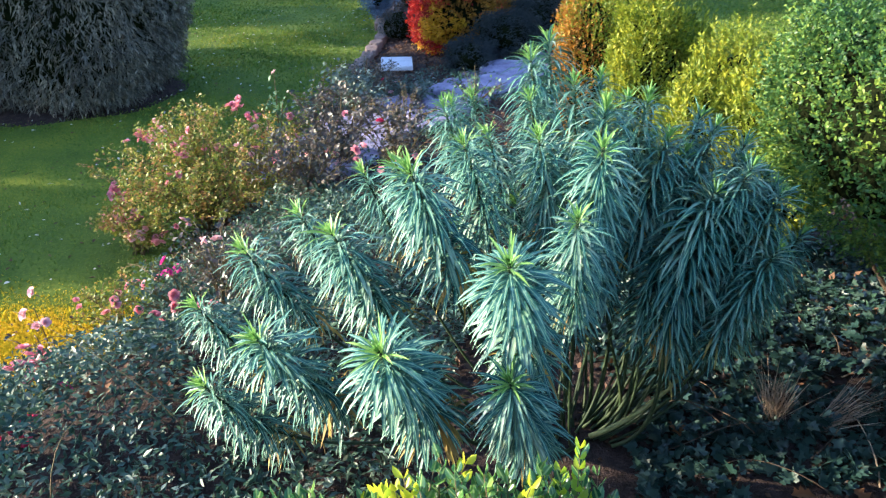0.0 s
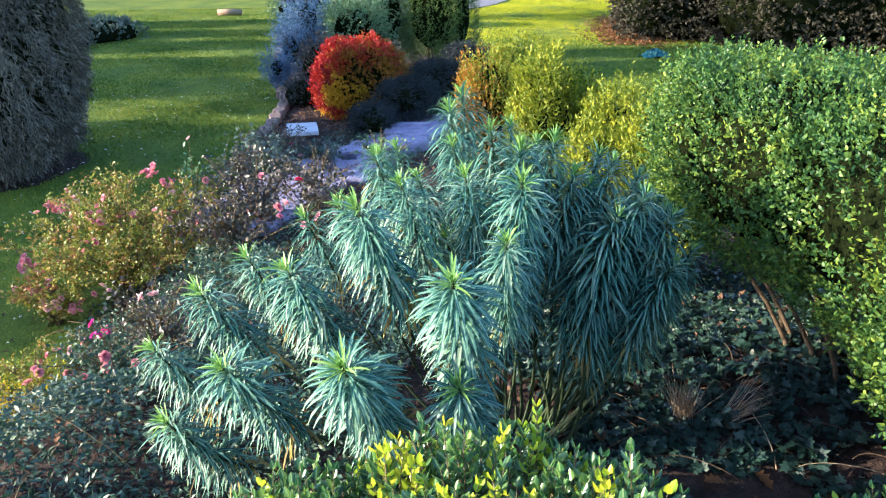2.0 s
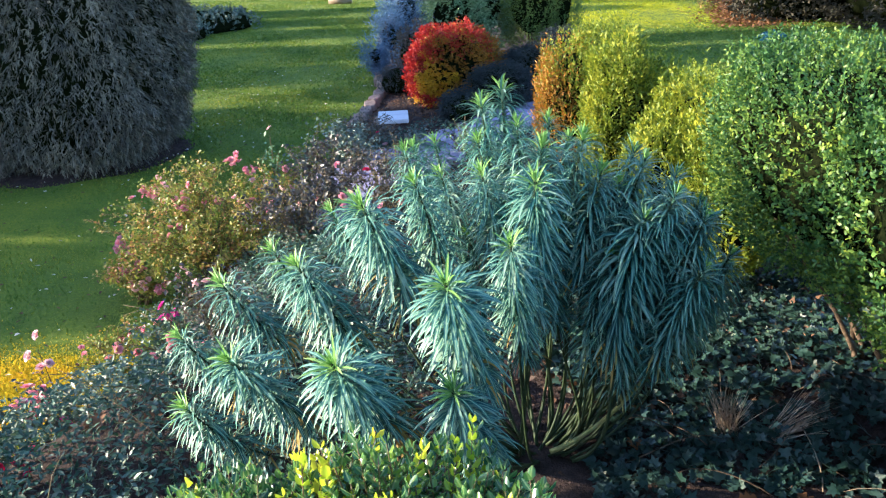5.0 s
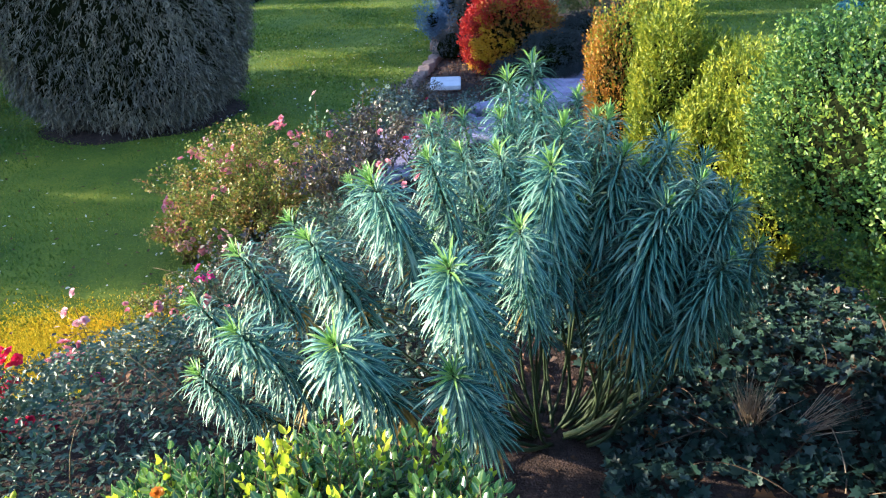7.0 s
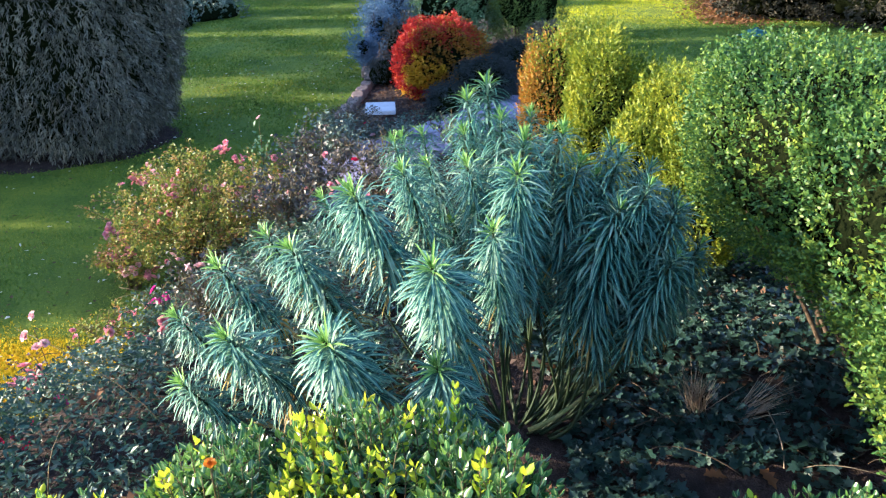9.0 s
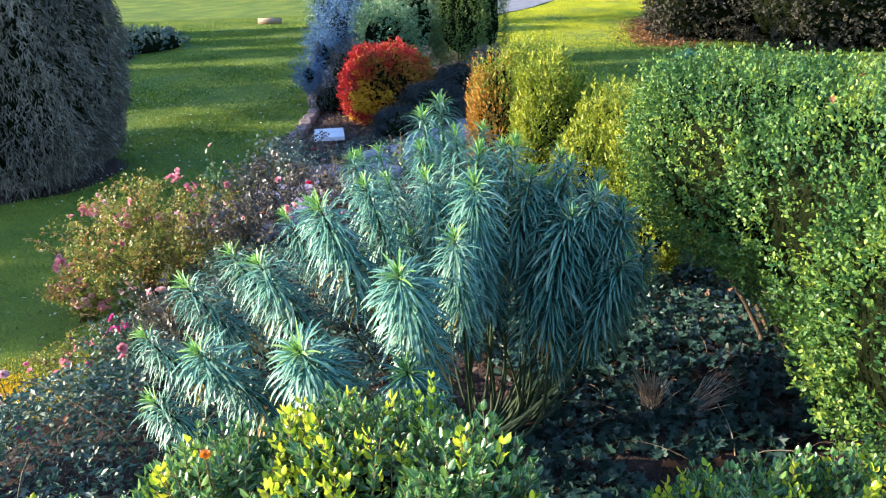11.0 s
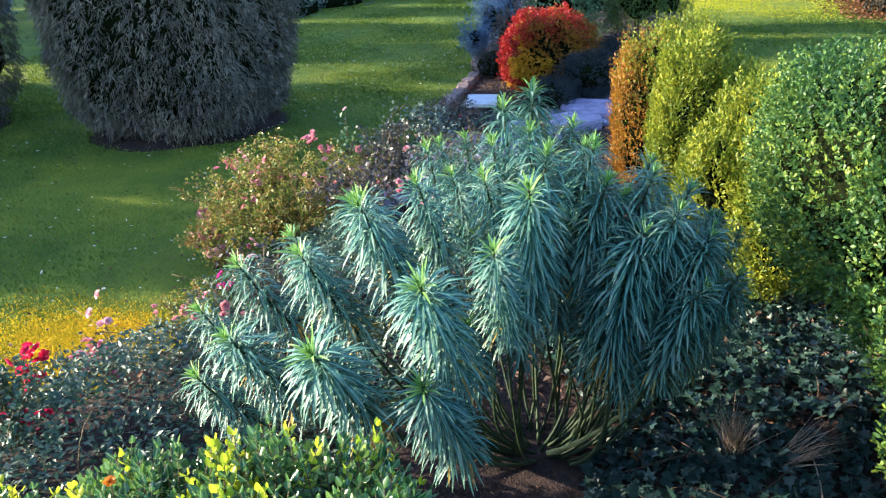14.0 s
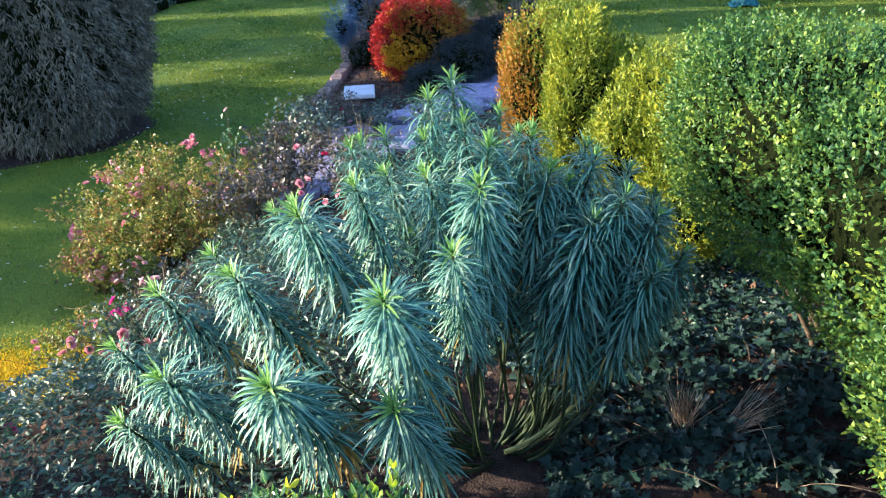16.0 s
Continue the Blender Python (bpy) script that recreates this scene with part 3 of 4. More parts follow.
def shoot(i, tip, big):
    tip = np.array(tip) - BASE
    out = tip * (1, 1, 0)
    reach = np.linalg.norm(out)
    o = out / max(reach, 1e-6)
    lean = min(reach / 1.2, 1.0)
    foot = np.array([o[0] * 0.10 + rng.uniform(-.06, .06), o[1] * 0.08 + rng.uniform(-.06, .06), -0.02])
    tdir = unit(np.array([o[0] * (0.22 + 0.36 * lean), o[1] * (0.22 + 0.36 * lean), 1.0]))
    h = np.linalg.norm(tip - foot)
    line = bez(foot, foot + np.array([o[0] * 0.2, o[1] * 0.2, 0.12]) * (1 + lean), tip - tdir * h * 0.5, tip, 26)
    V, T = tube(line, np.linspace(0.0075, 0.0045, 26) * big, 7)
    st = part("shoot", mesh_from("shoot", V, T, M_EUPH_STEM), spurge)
    seg = np.linalg.norm(np.diff(line, axis=0), axis=1)
    arc = np.concatenate([[0], np.cumsum(seg)])
    full = arc[-1]
    leafy = min((0.42 if tip[0] < -0.25 else 0.50) * big, full * 0.84)
    n = int(620 * leafy)
    u = np.linspace(0, 1, n) ** 1.15                     # 0 at the tip, 1 at the lowest leaf
    s = full - u * leafy
    P = np.stack([np.interp(s, arc, line[:, k]) for k in range(3)], 1)
    A = unit(np.stack([np.interp(s, arc, np.gradient(line[:, k])) for k in range(3)], 1))
    ang = np.arange(n) * radians(137.5) + rng.uniform(0, 6)
    e1 = unit(np.cross(A, np.array([0.3, 0.1, 1.0]) + 0.01))
    e2 = np.cross(A, e1)
    R = np.cos(ang)[:, None] * e1 + np.sin(ang)[:, None] * e2
    d = u * leafy
    opening = np.interp(d, [0, 0.010, 0.025, 0.05, 0.09, 0.16, 0.30, 0.5], [5, 20, 38, 54, 63, 68, 72, 76]) + rng.normal(0, 10, n)
    op = np.radians(opening)[:, None]
    D = np.cos(op) * A + np.sin(op) * R
    Nn = np.sin(op) * A - np.cos(op) * R + rand_unit(n) * 0.2
    L = np.interp(d, [0, 0.010, 0.025, 0.05, 0.10, 0.3, 0.6], [0.026, 0.052, 0.090, 0.126, 0.148, 0.150, 0.135]) * big * rng.uniform(0.72, 1.18, n)
    W = np.interp(d, [0, 0.05, 0.15, 0.6], [0.006, 0.0092, 0.0102, 0.0098]) * big * rng.uniform(0.8, 1.2, n)
    pull = unit(np.array([0, 0, -1.0]) - 0.15 * A + rand_unit(n) * 0.3)
    arch = np.interp(d, [0, 0.02, 0.05, 0.12, 0.3, 0.6], [0.05, 0.35, 0.75, 1.1, 1.2, 1.2]) * rng.uniform(0.65, 1.35, n)
    # right-hand tips get fewer bright leaves, their shade put into the leaf colour
    young = d < (0.034 if tip[0] < 0.3 else 0.016)
    old = (u > 0.80) & (rng.random(n) < (0.5 if tip[0] < -0.6 else 0.1))
    grown = ~young & ~old
    for name, s_, mat in (("young_leaves", young, M_EUPH_TIP), ("leaves", grown, M_EUPH), ("old_leaves", old, M_EUPH_OLD)):
        if name == "leaves" and i in OWN_LEAVES:
            idx = np.where(s_)[0]
            for j in idx[:110]:
                d = Vector(D[j]).normalized()
                x = d.cross(Vector(Nn[j]) + Vector((0, 0, 0.8))).normalized()
                z = x.cross(d)
                ob = part("leaf", PIECE, st)
                k = float(L[j])
                ob.matrix_basis = Matrix(((x[0] * k, d[0] * k, z[0] * k, P[j][0]), (x[1] * k, d[1] * k, z[1] * k, P[j][1]), (x[2] * k, d[2] * k, z[2] * k, P[j][2]), (0, 0, 0, 1)))
            s_ = s_.copy()
            s_[idx[:110]] = False
        if s_.any():
            V, T, uv = arched(P[s_], D[s_], Nn[s_], L[s_], W[s_], pull[s_], arch[s_])
            part(name, mesh_from(name, V, T, mat, uv), st, kind="stuff")


for i, (x, y, z, big) in enumerate(TIPS):
    shoot(i, (x, y, z), big)
# a bare stem that lies out over the soil
V, T = tube(bez((0.05, -0.1, 0.05), (0.18, -0.1, 0.10), (0.34, -0.05, 0.2), (0.5, 0.0, 0.42), 14) , np.linspace(0.011, 0.008, 14), 8)
part("bare_stem", mesh_from("bare_stem", V, T, M_BARESTEM), spurge, "bare yellowish leaning stem")


# ---- foreground box hedge ----
def box_hedge(name, base, blobs, twigs, label, seed):
    """Box with upright twigs, leaves in pairs along them and paler young ends."""
    base = np.array(base, float)
    top = thing(name, base, label, "hedge")
    per = [int(twigs * b[1][0] / sum(q[1][0] for q in blobs)) for b in blobs]
    P, D, N, L, U, tw = [], [], [], [], [], []
    for (c, h), k in zip(blobs, per):
        p, nn, _ = shell(c, h, 3.0, k * 6, 0.10, 9.0, seed, 0.72)
        ok = np.where(p[:, 2] > c[2] + h[2] * 0.3)[0][:k]
        for q, m in zip(p[ok], nn[ok]):
            d = unit(m * 0.6 + np.array([0, 0, 0.9]) + rng.normal(0, 0.25, 3))
            ln = rng.uniform(0.06, 0.14) * (1.6 if rng.random() < 0.2 else 1)
            a = q - d * ln * 0.7
            tw.append(tube(np.array([a, a + d * ln * 0.55, a + d * ln]) - base, (0.0016, 0.0013, 0.0008), 4))
            e = unit(np.cross(d, rng.normal(size=3)))
            f = np.cross(d, e)
            pairs = int(ln / 0.0155)
            fresh = rng.random() < 0.10 + 0.40 * (wobble(q[None], 11.0, seed)[0] > 0.15)
            for j in range(pairs):
                t = j / max(pairs - 1, 1)
                g = e if j % 2 else f
                for sgn in (-1, 1):
                    w = unit(g * sgn * (1.05 - 0.5 * t) + d * (0.45 + 0.6 * t) + rng.normal(0, 0.12, 3))
                    P.append(a + d * ln * t)
                    D.append(w)
                    N.append(d - w * 0.2 + rng.normal(0, 0.15, 3))
                    L.append(rng.uniform(0.024, 0.037) * (1 - 0.25 * t))
                    U.append(fresh and t > 0.35)
    P, D, N, L, U = (np.array(x) for x in (P, D, N, L, U))
    V, T = join(tw)
    part("twig_growth", mesh_from("twig_growth", V, T, M_ROSESTEM), top, kind="stuff")
    for nm, s, mat in (("leaves", ~U, M_BOX), ("young_leaves", U, M_BOX_YOUNG)):
        V, T, uv = blades(P[s] - base, D[s], N[s], L[s], L[s] * 0.58, OVAL, -0.22)
        part(nm, mesh_from(nm, V, T, mat, uv), top, kind="stuff")
    # closed body painted near-black, for the shade inside the box
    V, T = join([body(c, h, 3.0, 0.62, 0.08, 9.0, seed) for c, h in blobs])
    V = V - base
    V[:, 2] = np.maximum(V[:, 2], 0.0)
    part("shade_body", mesh_from("shade_body", V, T, M_CORE), top, kind="stuff")
    return top


box_hedge("box_hedge", (-0.1, 0.7, -0.02), [((0.11, 0.72, 0.42), (0.26, 0.26, 0.35)), ((0.27, 0.63, 0.48), (0.13, 0.17, 0.34)), ((-0.2, 0.74, 0.36), (0.27, 0.25, 0.34)), ((-0.58, 0.76, 0.22), (0.32, 0.24, 0.28))], 1650, "glossy green box hedge with yellow-green young leaf tips", 3)
box_hedge("box_hedge", (1.1, 0.62, -0.02), [((1.12, 0.70, 0.22), (0.5, 0.2, 0.31))], 750, "low glossy green box bush beside bare soil", 5)


# ---- hedges and shrubs of the bank ----
def gz(x, y):
    return float(bed_z(x, y))


shrub("clipped_hedge", (2.95, 2.1, gz(1.8, 2.1) - 0.02), [((1.88, 3.32, 0.64), (0.40, 0.42, 0.45)), ((2.07, 3.0, 0.60), (0.60, 0.72, 0.50)), ((2.17, 2.1, 0.57), (0.60, 0.75, 0.50)), ((2.10, 1.25, 0.48), (0.58, 0.75, 0.50)), ((2.9, 3.0, 0.54), (0.75, 0.75, 0.48)), ((2.95, 1.6, 0.50), (0.8, 1.0, 0.50))], 240000, 0.0205, [M_HEDGE], "tall clipped green hedge with small glossy leaves", "hedge",
      2.6, 0.09, 6.0, 0.7, HEX, 0.50, 0.76, stems=40, seed=11, inner=0.78, sprig=0.12, gap=-0.95, gapscale=14.0, spread=0.7)
shrub("golden_shrub", (1.6, 5.65, gz(1.6, 5.65)), [((1.50, 5.6, 0.0), (0.24, 0.3, 0.70)), ((1.78, 5.75, -0.1), (0.22, 0.3, 0.58))], 66000, 0.036, [M_GOLD], "upright golden-green shrub with small leaves", "shrub", 2.4, 0.2, 7, 1.8, DART, 0.38, spread=0.6, seed=21, stems=5, sprig=0.2, core=0.78, gap=-0.6, gapscale=13.0)
shrub("golden_shrub", (1.68, 4.45, gz(1.68, 4.45)), [((1.50, 4.35, -0.02), (0.18, 0.28, 0.46)), ((1.76, 4.5, 0.05), (0.24, 0.34, 0.56)), ((2.15, 4.4, 0.05), (0.3, 0.35, 0.5)), ((1.84, 4.0, 0.06), (0.28, 0.36, 0.5))], 88000, 0.033, [M_GOLD], "low golden-green shrub beside the clipped hedge", "shrub", 2.4, 0.2, 7, 1.8, DART, 0.38, spread=0.6, seed=23, stems=5, sprig=0.18, core=0.78, gap=-0.6, gapscale=13.0)
shrub("rust_shrub", (1.4, 6.9, gz(1.4, 6.9)), [((1.3, 6.9, -0.2), (0.27, 0.4, 0.78)), ((1.7, 7.1, -0.1), (0.3, 0.4, 0.76))], 52000, 0.032, [M_GOLD, M_RUST], "shrub turning rusty orange low down", "shrub", 2.4, 0.2, 7, 1.8, DART, 0.38, spread=0.6, seed=25, stems=5, sprig=0.2, core=0.78, gap=-0.6, gapscale=13.0,
      split=lambda P: (P[:, 0] + 0.35 * P[:, 2] + 0.12 * wobble(P, 6, 12) + 0.2 * rng.normal(size=len(P)) < 1.30).astype(int))
shrub("red_shrub", (0.25, 12.2, gz(0.25, 12.2)), [((0.26, 12.1, -0.60), (0.74, 0.55, 0.62))], 40000, 0.043, [M_RED, M_YELLOW, M_RUST], "rounded autumn shrub with scarlet and amber leaves", "shrub", 2.2, 0.18, 6, 0.3, seed=31, stems=6, inner=0.8, sprig=0.14, core=0.8,
      gap=-0.55, gapscale=17.0, split=lambda P: np.where((np.hypot(P[:, 0] - 0.02, (P[:, 2] - -0.75) * 0.9) + 0.16 * wobble(P, 9, 5) < 0.30) | (P[:, 2] + 0.2 * wobble(P, 8, 9) < -1.08), 1, np.where((P[:, 0] + 0.22 * wobble(P, 9, 6) + 0.1 * rng.normal(size=len(P)) > 0.0) & (P[:, 2] + 0.3 * wobble(P, 9, 8) + 0.12 * rng.normal(size=len(P)) < -0.15), 2, 0)))
shrub("dark_mound_shrub", (0.95, 11.10, gz(0.95, 11.10)), [((0.36, 10.50, -0.95), (0.34, 0.31, 0.26)), ((0.95, 11.10, -0.74), (0.50, 0.45, 0.30)), ((1.53, 11.90, -0.65), (0.46, 0.41, 0.32)), ((2.19, 13.00, -0.60), (0.50, 0.45, 0.36))], 44000, 0.06, [M_NAVY], "long dark blue-green mound with fine hanging needles", "shrub", 2.0, 0.14, 4, 0.1, ratio=0.09, seed=47, core=0.84, group="dark mounds of the border", sprig=0.14, droop=0.4)
shrub("dark_mound_shrub", (-0.7, 13.2, gz(-0.7, 13.2)), [((-0.7, 13.2, -1.1), (0.38, 0.38, 0.28))], 7000, 0.047, [M_NAVY], "small dark blue-grey mound with fine needles", "shrub", 2.0, 0.1, 5, 0.3, ratio=0.1, seed=33, core=0.84, group="dark mounds of the border", sprig=0.1)
shrub("conifer_shrub", (2.0, 16.3, gz(2, 16.3)), [((1.9, 16.3, 0.2), (0.62, 0.7, 1.5)), ((2.45, 16.6, 0.0), (0.5, 0.6, 1.4))], 34000, 0.06, [M_CON], "broad upright dark green conifer", "shrub", 2.4, 0.14, 4, 1.2, ratio=0.25, seed=51, stems=3, sprig=0.3, core=0.66)
shrub("conifer_shrub", (2.25, 18.4, gz(2.25, 18.4)), [((2.25, 18.4, 0.3), (0.5, 1.0, 1.8))], 16000, 0.065, [M_CON], "tall narrow conifer behind the border", "shrub", 2.4, 0.14, 4, 1.2, ratio=0.25, seed=52, stems=3, sprig=0.3, core=0.7)
shrub("variegated_shrub", (0.3, 15.9, gz(0.3, 15.9)), [((0.3, 15.7, -0.4), (0.7, 0.7, 0.85)), ((0.9, 16.6, 0.0), (0.7, 0.7, 1.2))], 24000, 0.06, [M_PALE], "green shrub with pale flecked leaves", "shrub", 2.2, 0.16, 4, 0.4, seed=53, stems=4, sprig=0.25, core=0.6, inner=0.66)
shrub("blue_shrub", (-0.9, 15.0, gz(-0.9, 15.0)), [((-0.62, 15.3, -0.2), (0.42, 0.45, 0.95)), ((-0.95, 14.9, -0.55), (0.38, 0.4, 0.6)), ((-1.2, 14.5, -0.85), (0.28, 0.34, 0.34))], 24000, 0.06, [M_BLUE], "silvery blue shrub with narrow leaves", "shrub", 2.0, 0.42, 6, 0.9, ratio=0.18, seed=55, stems=6, sprig=0.4, core=0.4, inner=0.45, gap=-0.25, gapscale=6.0)
shrub("purple_shrub", (-0.35, 14.0, gz(-0.35, 14.0)), [((-0.35, 14.0, -0.8), (0.42, 0.42, 0.5))], 5000, 0.05, [M_DARKROSE], "low dark purple-brown shrub", "shrub", 2.0, 0.16, 5, 0.5, seed=57, stems=3, sprig=0.2)
shrub("far_shrub", (-1.0, 24.5, gz(-1.0, 24.5)), [((-1.0, 24.5, -0.5), (1.0, 0.9, 0.9)), ((0.6, 24.5, -0.6), (1.0, 0.6, 0.8))], 9000, 0.09, [M_PALE], "pale green shrub at the far end of the border", "shrub", 2.0, 0.16, 3, 0.4, seed=59, sprig=0.35)

# bare ground under the yews
for x, y, r in ((-5.02, 10.2, 1.58), (-9.3, 9.5, 1.66)):
    a = np.linspace(0, 2 * np.pi, 48, endpoint=False)
    ring = r * (1 + 0.05 * np.sin(3 * a + x) + 0.03 * np.sin(7 * a))
    V = np.vstack([[(0, 0, 0.05)], np.stack([ring * 0.7 * np.cos(a), ring * 0.7 * np.sin(a), 0.05 + 0 * a], 1), np.stack([ring * np.cos(a), ring * np.sin(a), -0.03 + 0 * a], 1)])
    T = [(0, 1 + i, 1 + (i + 1) % 48) for i in range(48)]
    T += [t for i in range(48) for t in ((1 + i, 49 + i, 49 + (i + 1) % 48), (1 + i, 49 + (i + 1) % 48, 1 + (i + 1) % 48))]
    ob = tagged(new("soil_ring", mesh_from("soil_ring", V, T, M_SOIL)), "bare dark soil under a clipped yew", "soil", "", "structure")
    ob.location = (x, y, LAWN_Z)

# yews
for x, y, r, sd in ((-5.02, 10.2, 1.15, 61), (-9.3, 9.5, 1.25, 63)):
    shrub("yew", (x, y, LAWN_Z), [((x, y, 0.4), (r + 0.34, r + 0.32, 1.9))], 95000 if x > -6 else 40000, 0.072, [M_YEW], "large dark clipped yew standing on the lawn", "yew", 2.9, 0.08, 3.0, -0.7, spread=0.65, ratio=0.18, droop=0.3, seed=sd, core=0.93, inner=0.93, group="yews on the lawn", stems=6, sprig=0.22, per=6)
shrub("dark_hedge", (11.5, 20.5, LAWN_Z), [((9.7, 21.3, 0.2), (2.0, 1.5, 2.0)), ((12.5, 19.5, 0.4), (2.8, 2.2, 2.2)), ((15.5, 18.5, 0.4), (3, 2.5, 2.4))], 110000, 0.095, [M_BEECH], "dark brown-green beech hedge at the edge of the lawn", "hedge", 2.6, 0.1, 2, 0.1, ratio=0.5, seed=71, core=0.88, inner=0.88, stems=6, sprig=0.25)
shrub("ground_cover", (-8.3, 22.5, LAWN_Z), [((-7.6, 21.0, -1.3), (1.2, 1.5, 0.42)), ((-7.1, 23.3, -1.3), (1.6, 1.6, 0.45)), ((-10, 22.5, -1.3), (2.2, 2.2, 0.55))], 20000, 0.085, [M_FARIVY], "low silvery green ground cover under a tree", "ground cover", 2.2, 0.14, 3, 0.2, ratio=0.5, seed=73, core=0.88, inner=0.88, sprig=0.2)


# unseen hedge row and trees added to the west, to shade the lawn
for i, (x, y, r, top) in enumerate(((-15.5, 5.7, 1.3, 3.05), (-15.5, 8.09, 1.3, 3.18), (-15.5, 10.29, 1.3, 3.05), (-15.8, 11.7, 0.6, 3.05), (-15.6, 15.15, 1.3, 3.18), (-16.5, 17.4, 1.3, 3.18), (-21, 16.27, 1.5, 4.04), (-26, 17.65, 1.3, 7.0), (-26, 20.54, 1.2, 7.2), (-26, 23.04, 1.0, 6.9), (-26, 25.2, 0.9, 6.3))):
    h = (top - LAWN_Z) / 2
    # the fifth has an added overhang that cuts a sun strip short
    shrub("shade_evergreen", (x, y, LAWN_Z), [((x, y, LAWN_Z + h), (1.0, r, h))] + ([((x, y - 1.75, 3.35), (1.0, 1.15, 0.95))] if i == 4 else []), 3600, 0.17, [M_YEW], "tall dark tree, unseen, added to shade the lawn", "tree", 2.6, 0.14, 2, 0.4, ratio=0.3, seed=80 + i, core=0.86, sprig=0.5, group="evergreens beside the lawn", stems=2)


# ---- stones of the border ----
def rock(name, x, y, w, d, h, turn, mat, label, category, group="", sink=0.03, z=None, seed=0):
    """A flat worn stone with an uneven rounded outline."""
    r = np.random.default_rng(seed)
    m = 14
    a = np.linspace(0, 2 * np.pi, m, endpoint=False)
    rad = (np.abs(np.cos(a)) ** 4 + np.abs(np.sin(a)) ** 4) ** -0.25 * (1 + r.uniform(-0.12, 0.12, m))
    rings = []
    for k, zz in ((1.0, -sink), (1.0, h * 0.6), (0.96, h * 0.88), (0.86, h)):
        rings.append(np.stack([rad * k * np.cos(a) * w / 2, rad * k * np.sin(a) * d / 2, np.full(m, zz) + r.uniform(-0.006, 0.006, m)], 1))
    V = np.vstack(rings + [np.array([[0, 0, h * 1.02]])])
    T = []
    for i in range(3):
        for j in range(m):
            p, q = i * m + j, i * m + (j + 1) % m
            T += [(p, q, q + m), (p, q + m, p + m)]
    T += [(3 * m + j, 3 * m + (j + 1) % m, 4 * m) for j in range(m)]
    T += [(0, (j + 1) % m, j) for j in range(1, m - 1)]
    ob = new(name, mesh_from(name, V, T, mat, smooth=False))
    ob.matrix_basis = pose(x, y, gz(x, y) + 0.01 if z is None else z, r.uniform(-3, 3), r.uniform(-3, 3), turn)
    return tagged(ob, label, category, group)


sr = np.random.default_rng(5)
k = 0
for s in np.linspace(0, 1, 13):
    cx, cy = np.interp(s, [0, 0.3, 0.6, 1], [-1.32, -0.85, -0.1, 1.3]), np.interp(s, [0, 0.3, 0.6, 1], [6.2, 7.2, 8.5, 11.0])
    for o in (-0.3, 0.27):
        k += 1
        rock("stepping_stone", cx + o * 0.75 + sr.uniform(-.05, .05), cy - o * 0.7 + sr.uniform(-.06, .06), sr.uniform(.42, .6), sr.uniform(.34, .5), sr.uniform(.04, .09), sr.uniform(-40, 40), M_STONE,
             "flat pale bluish stone laid in the bank", "stone", "stones laid through the bank", seed=k)
for x, y, w, d, turn in ((1.38, 11.0, 0.95, 0.85, 20), (0.95, 10.2, 0.85, 0.7, -15), (0.62, 9.45, 0.75, 0.6, 30)):
    k += 1
    rock("stepping_stone", x, y, w, d, 0.12, turn, M_STONE, "broad pale bluish slab laid level in the bank", "stone", "stones laid through the bank", seed=k)
for j in range(9):
    y = 10.9 + 0.42 * j
    rock("edging_stone", np.interp(y, EDGE_Y, EDGE_X) + 0.1, y, 0.2, 0.4, 0.16, sr.uniform(-6, 6), M_BROWNSTONE, "brown weathered edging stone along the lawn", "stone", "edging stones", z=LAWN_Z, seed=50 + j)
plinth = rock("stone_block", -0.70, 10.72, 0.5, 0.6, 0.07, 4, M_BROWNSTONE, "brown stone block under a white slab", "stone", seed=70, z=gz(-0.70, 10.72) - 0.02)
bm = bmesh.new()
bmesh.ops.create_cube(bm, size=1, matrix=Matrix.Diagonal((0.44, 0.55, 0.06, 1)))
bmesh.ops.bevel(bm, geom=bm.edges[:], offset=0.008, segments=2, affect="EDGES")
me = bpy.data.meshes.new("white_slab")
bm.to_mesh(me)
bm.free()
me.materials.append(M_SLAB)
slab = tagged(new("white_slab", me), "white stone slab lying level on a block", "slab")
slab.matrix_basis = pose(-0.65, 10.68, gz(-0.70, 10.72) + 0.082, 0, 0, 4)

# ---- roses ----
def bloom_mesh(name, mat, r):
    """An open rose: rings of cupped petals."""
    P, D, N, L = [], [], [], []
    for ring, (m, lift, ln) in enumerate(((5, 0.25, 1.0), (5, 0.75, 0.85), (4, 1.6, 0.65), (3, 3.0, 0.5))):
        for j in range(m):
            a = 2 * np.pi * (j + 0.4 * ring) / m
            o = np.array([math.cos(a), math.sin(a), 0])
            P.append(o * r * 0.05)
            D.append(o + np.array([0, 0, lift]))
            N.append(np.array([0, 0, 1.0]) - o * lift)
            L.append(r * ln)
    V, T, uv = blades(np.array(P), np.array(D), np.array(N), np.array(L), np.array(L) * 0.95, ((0.0, 0.4, 0.8, 1.0), (0.25, 0.9, 1.0, 0.5)), 0.22)
    return mesh_from(name, V, T, mat, uv)


BLOOMS = {m.name: bloom_mesh("bloom", m, 0.032) for m in (M_PINK, M_MAGENTA, M_SCARLET, M_BLUSH, M_ORANGE)}


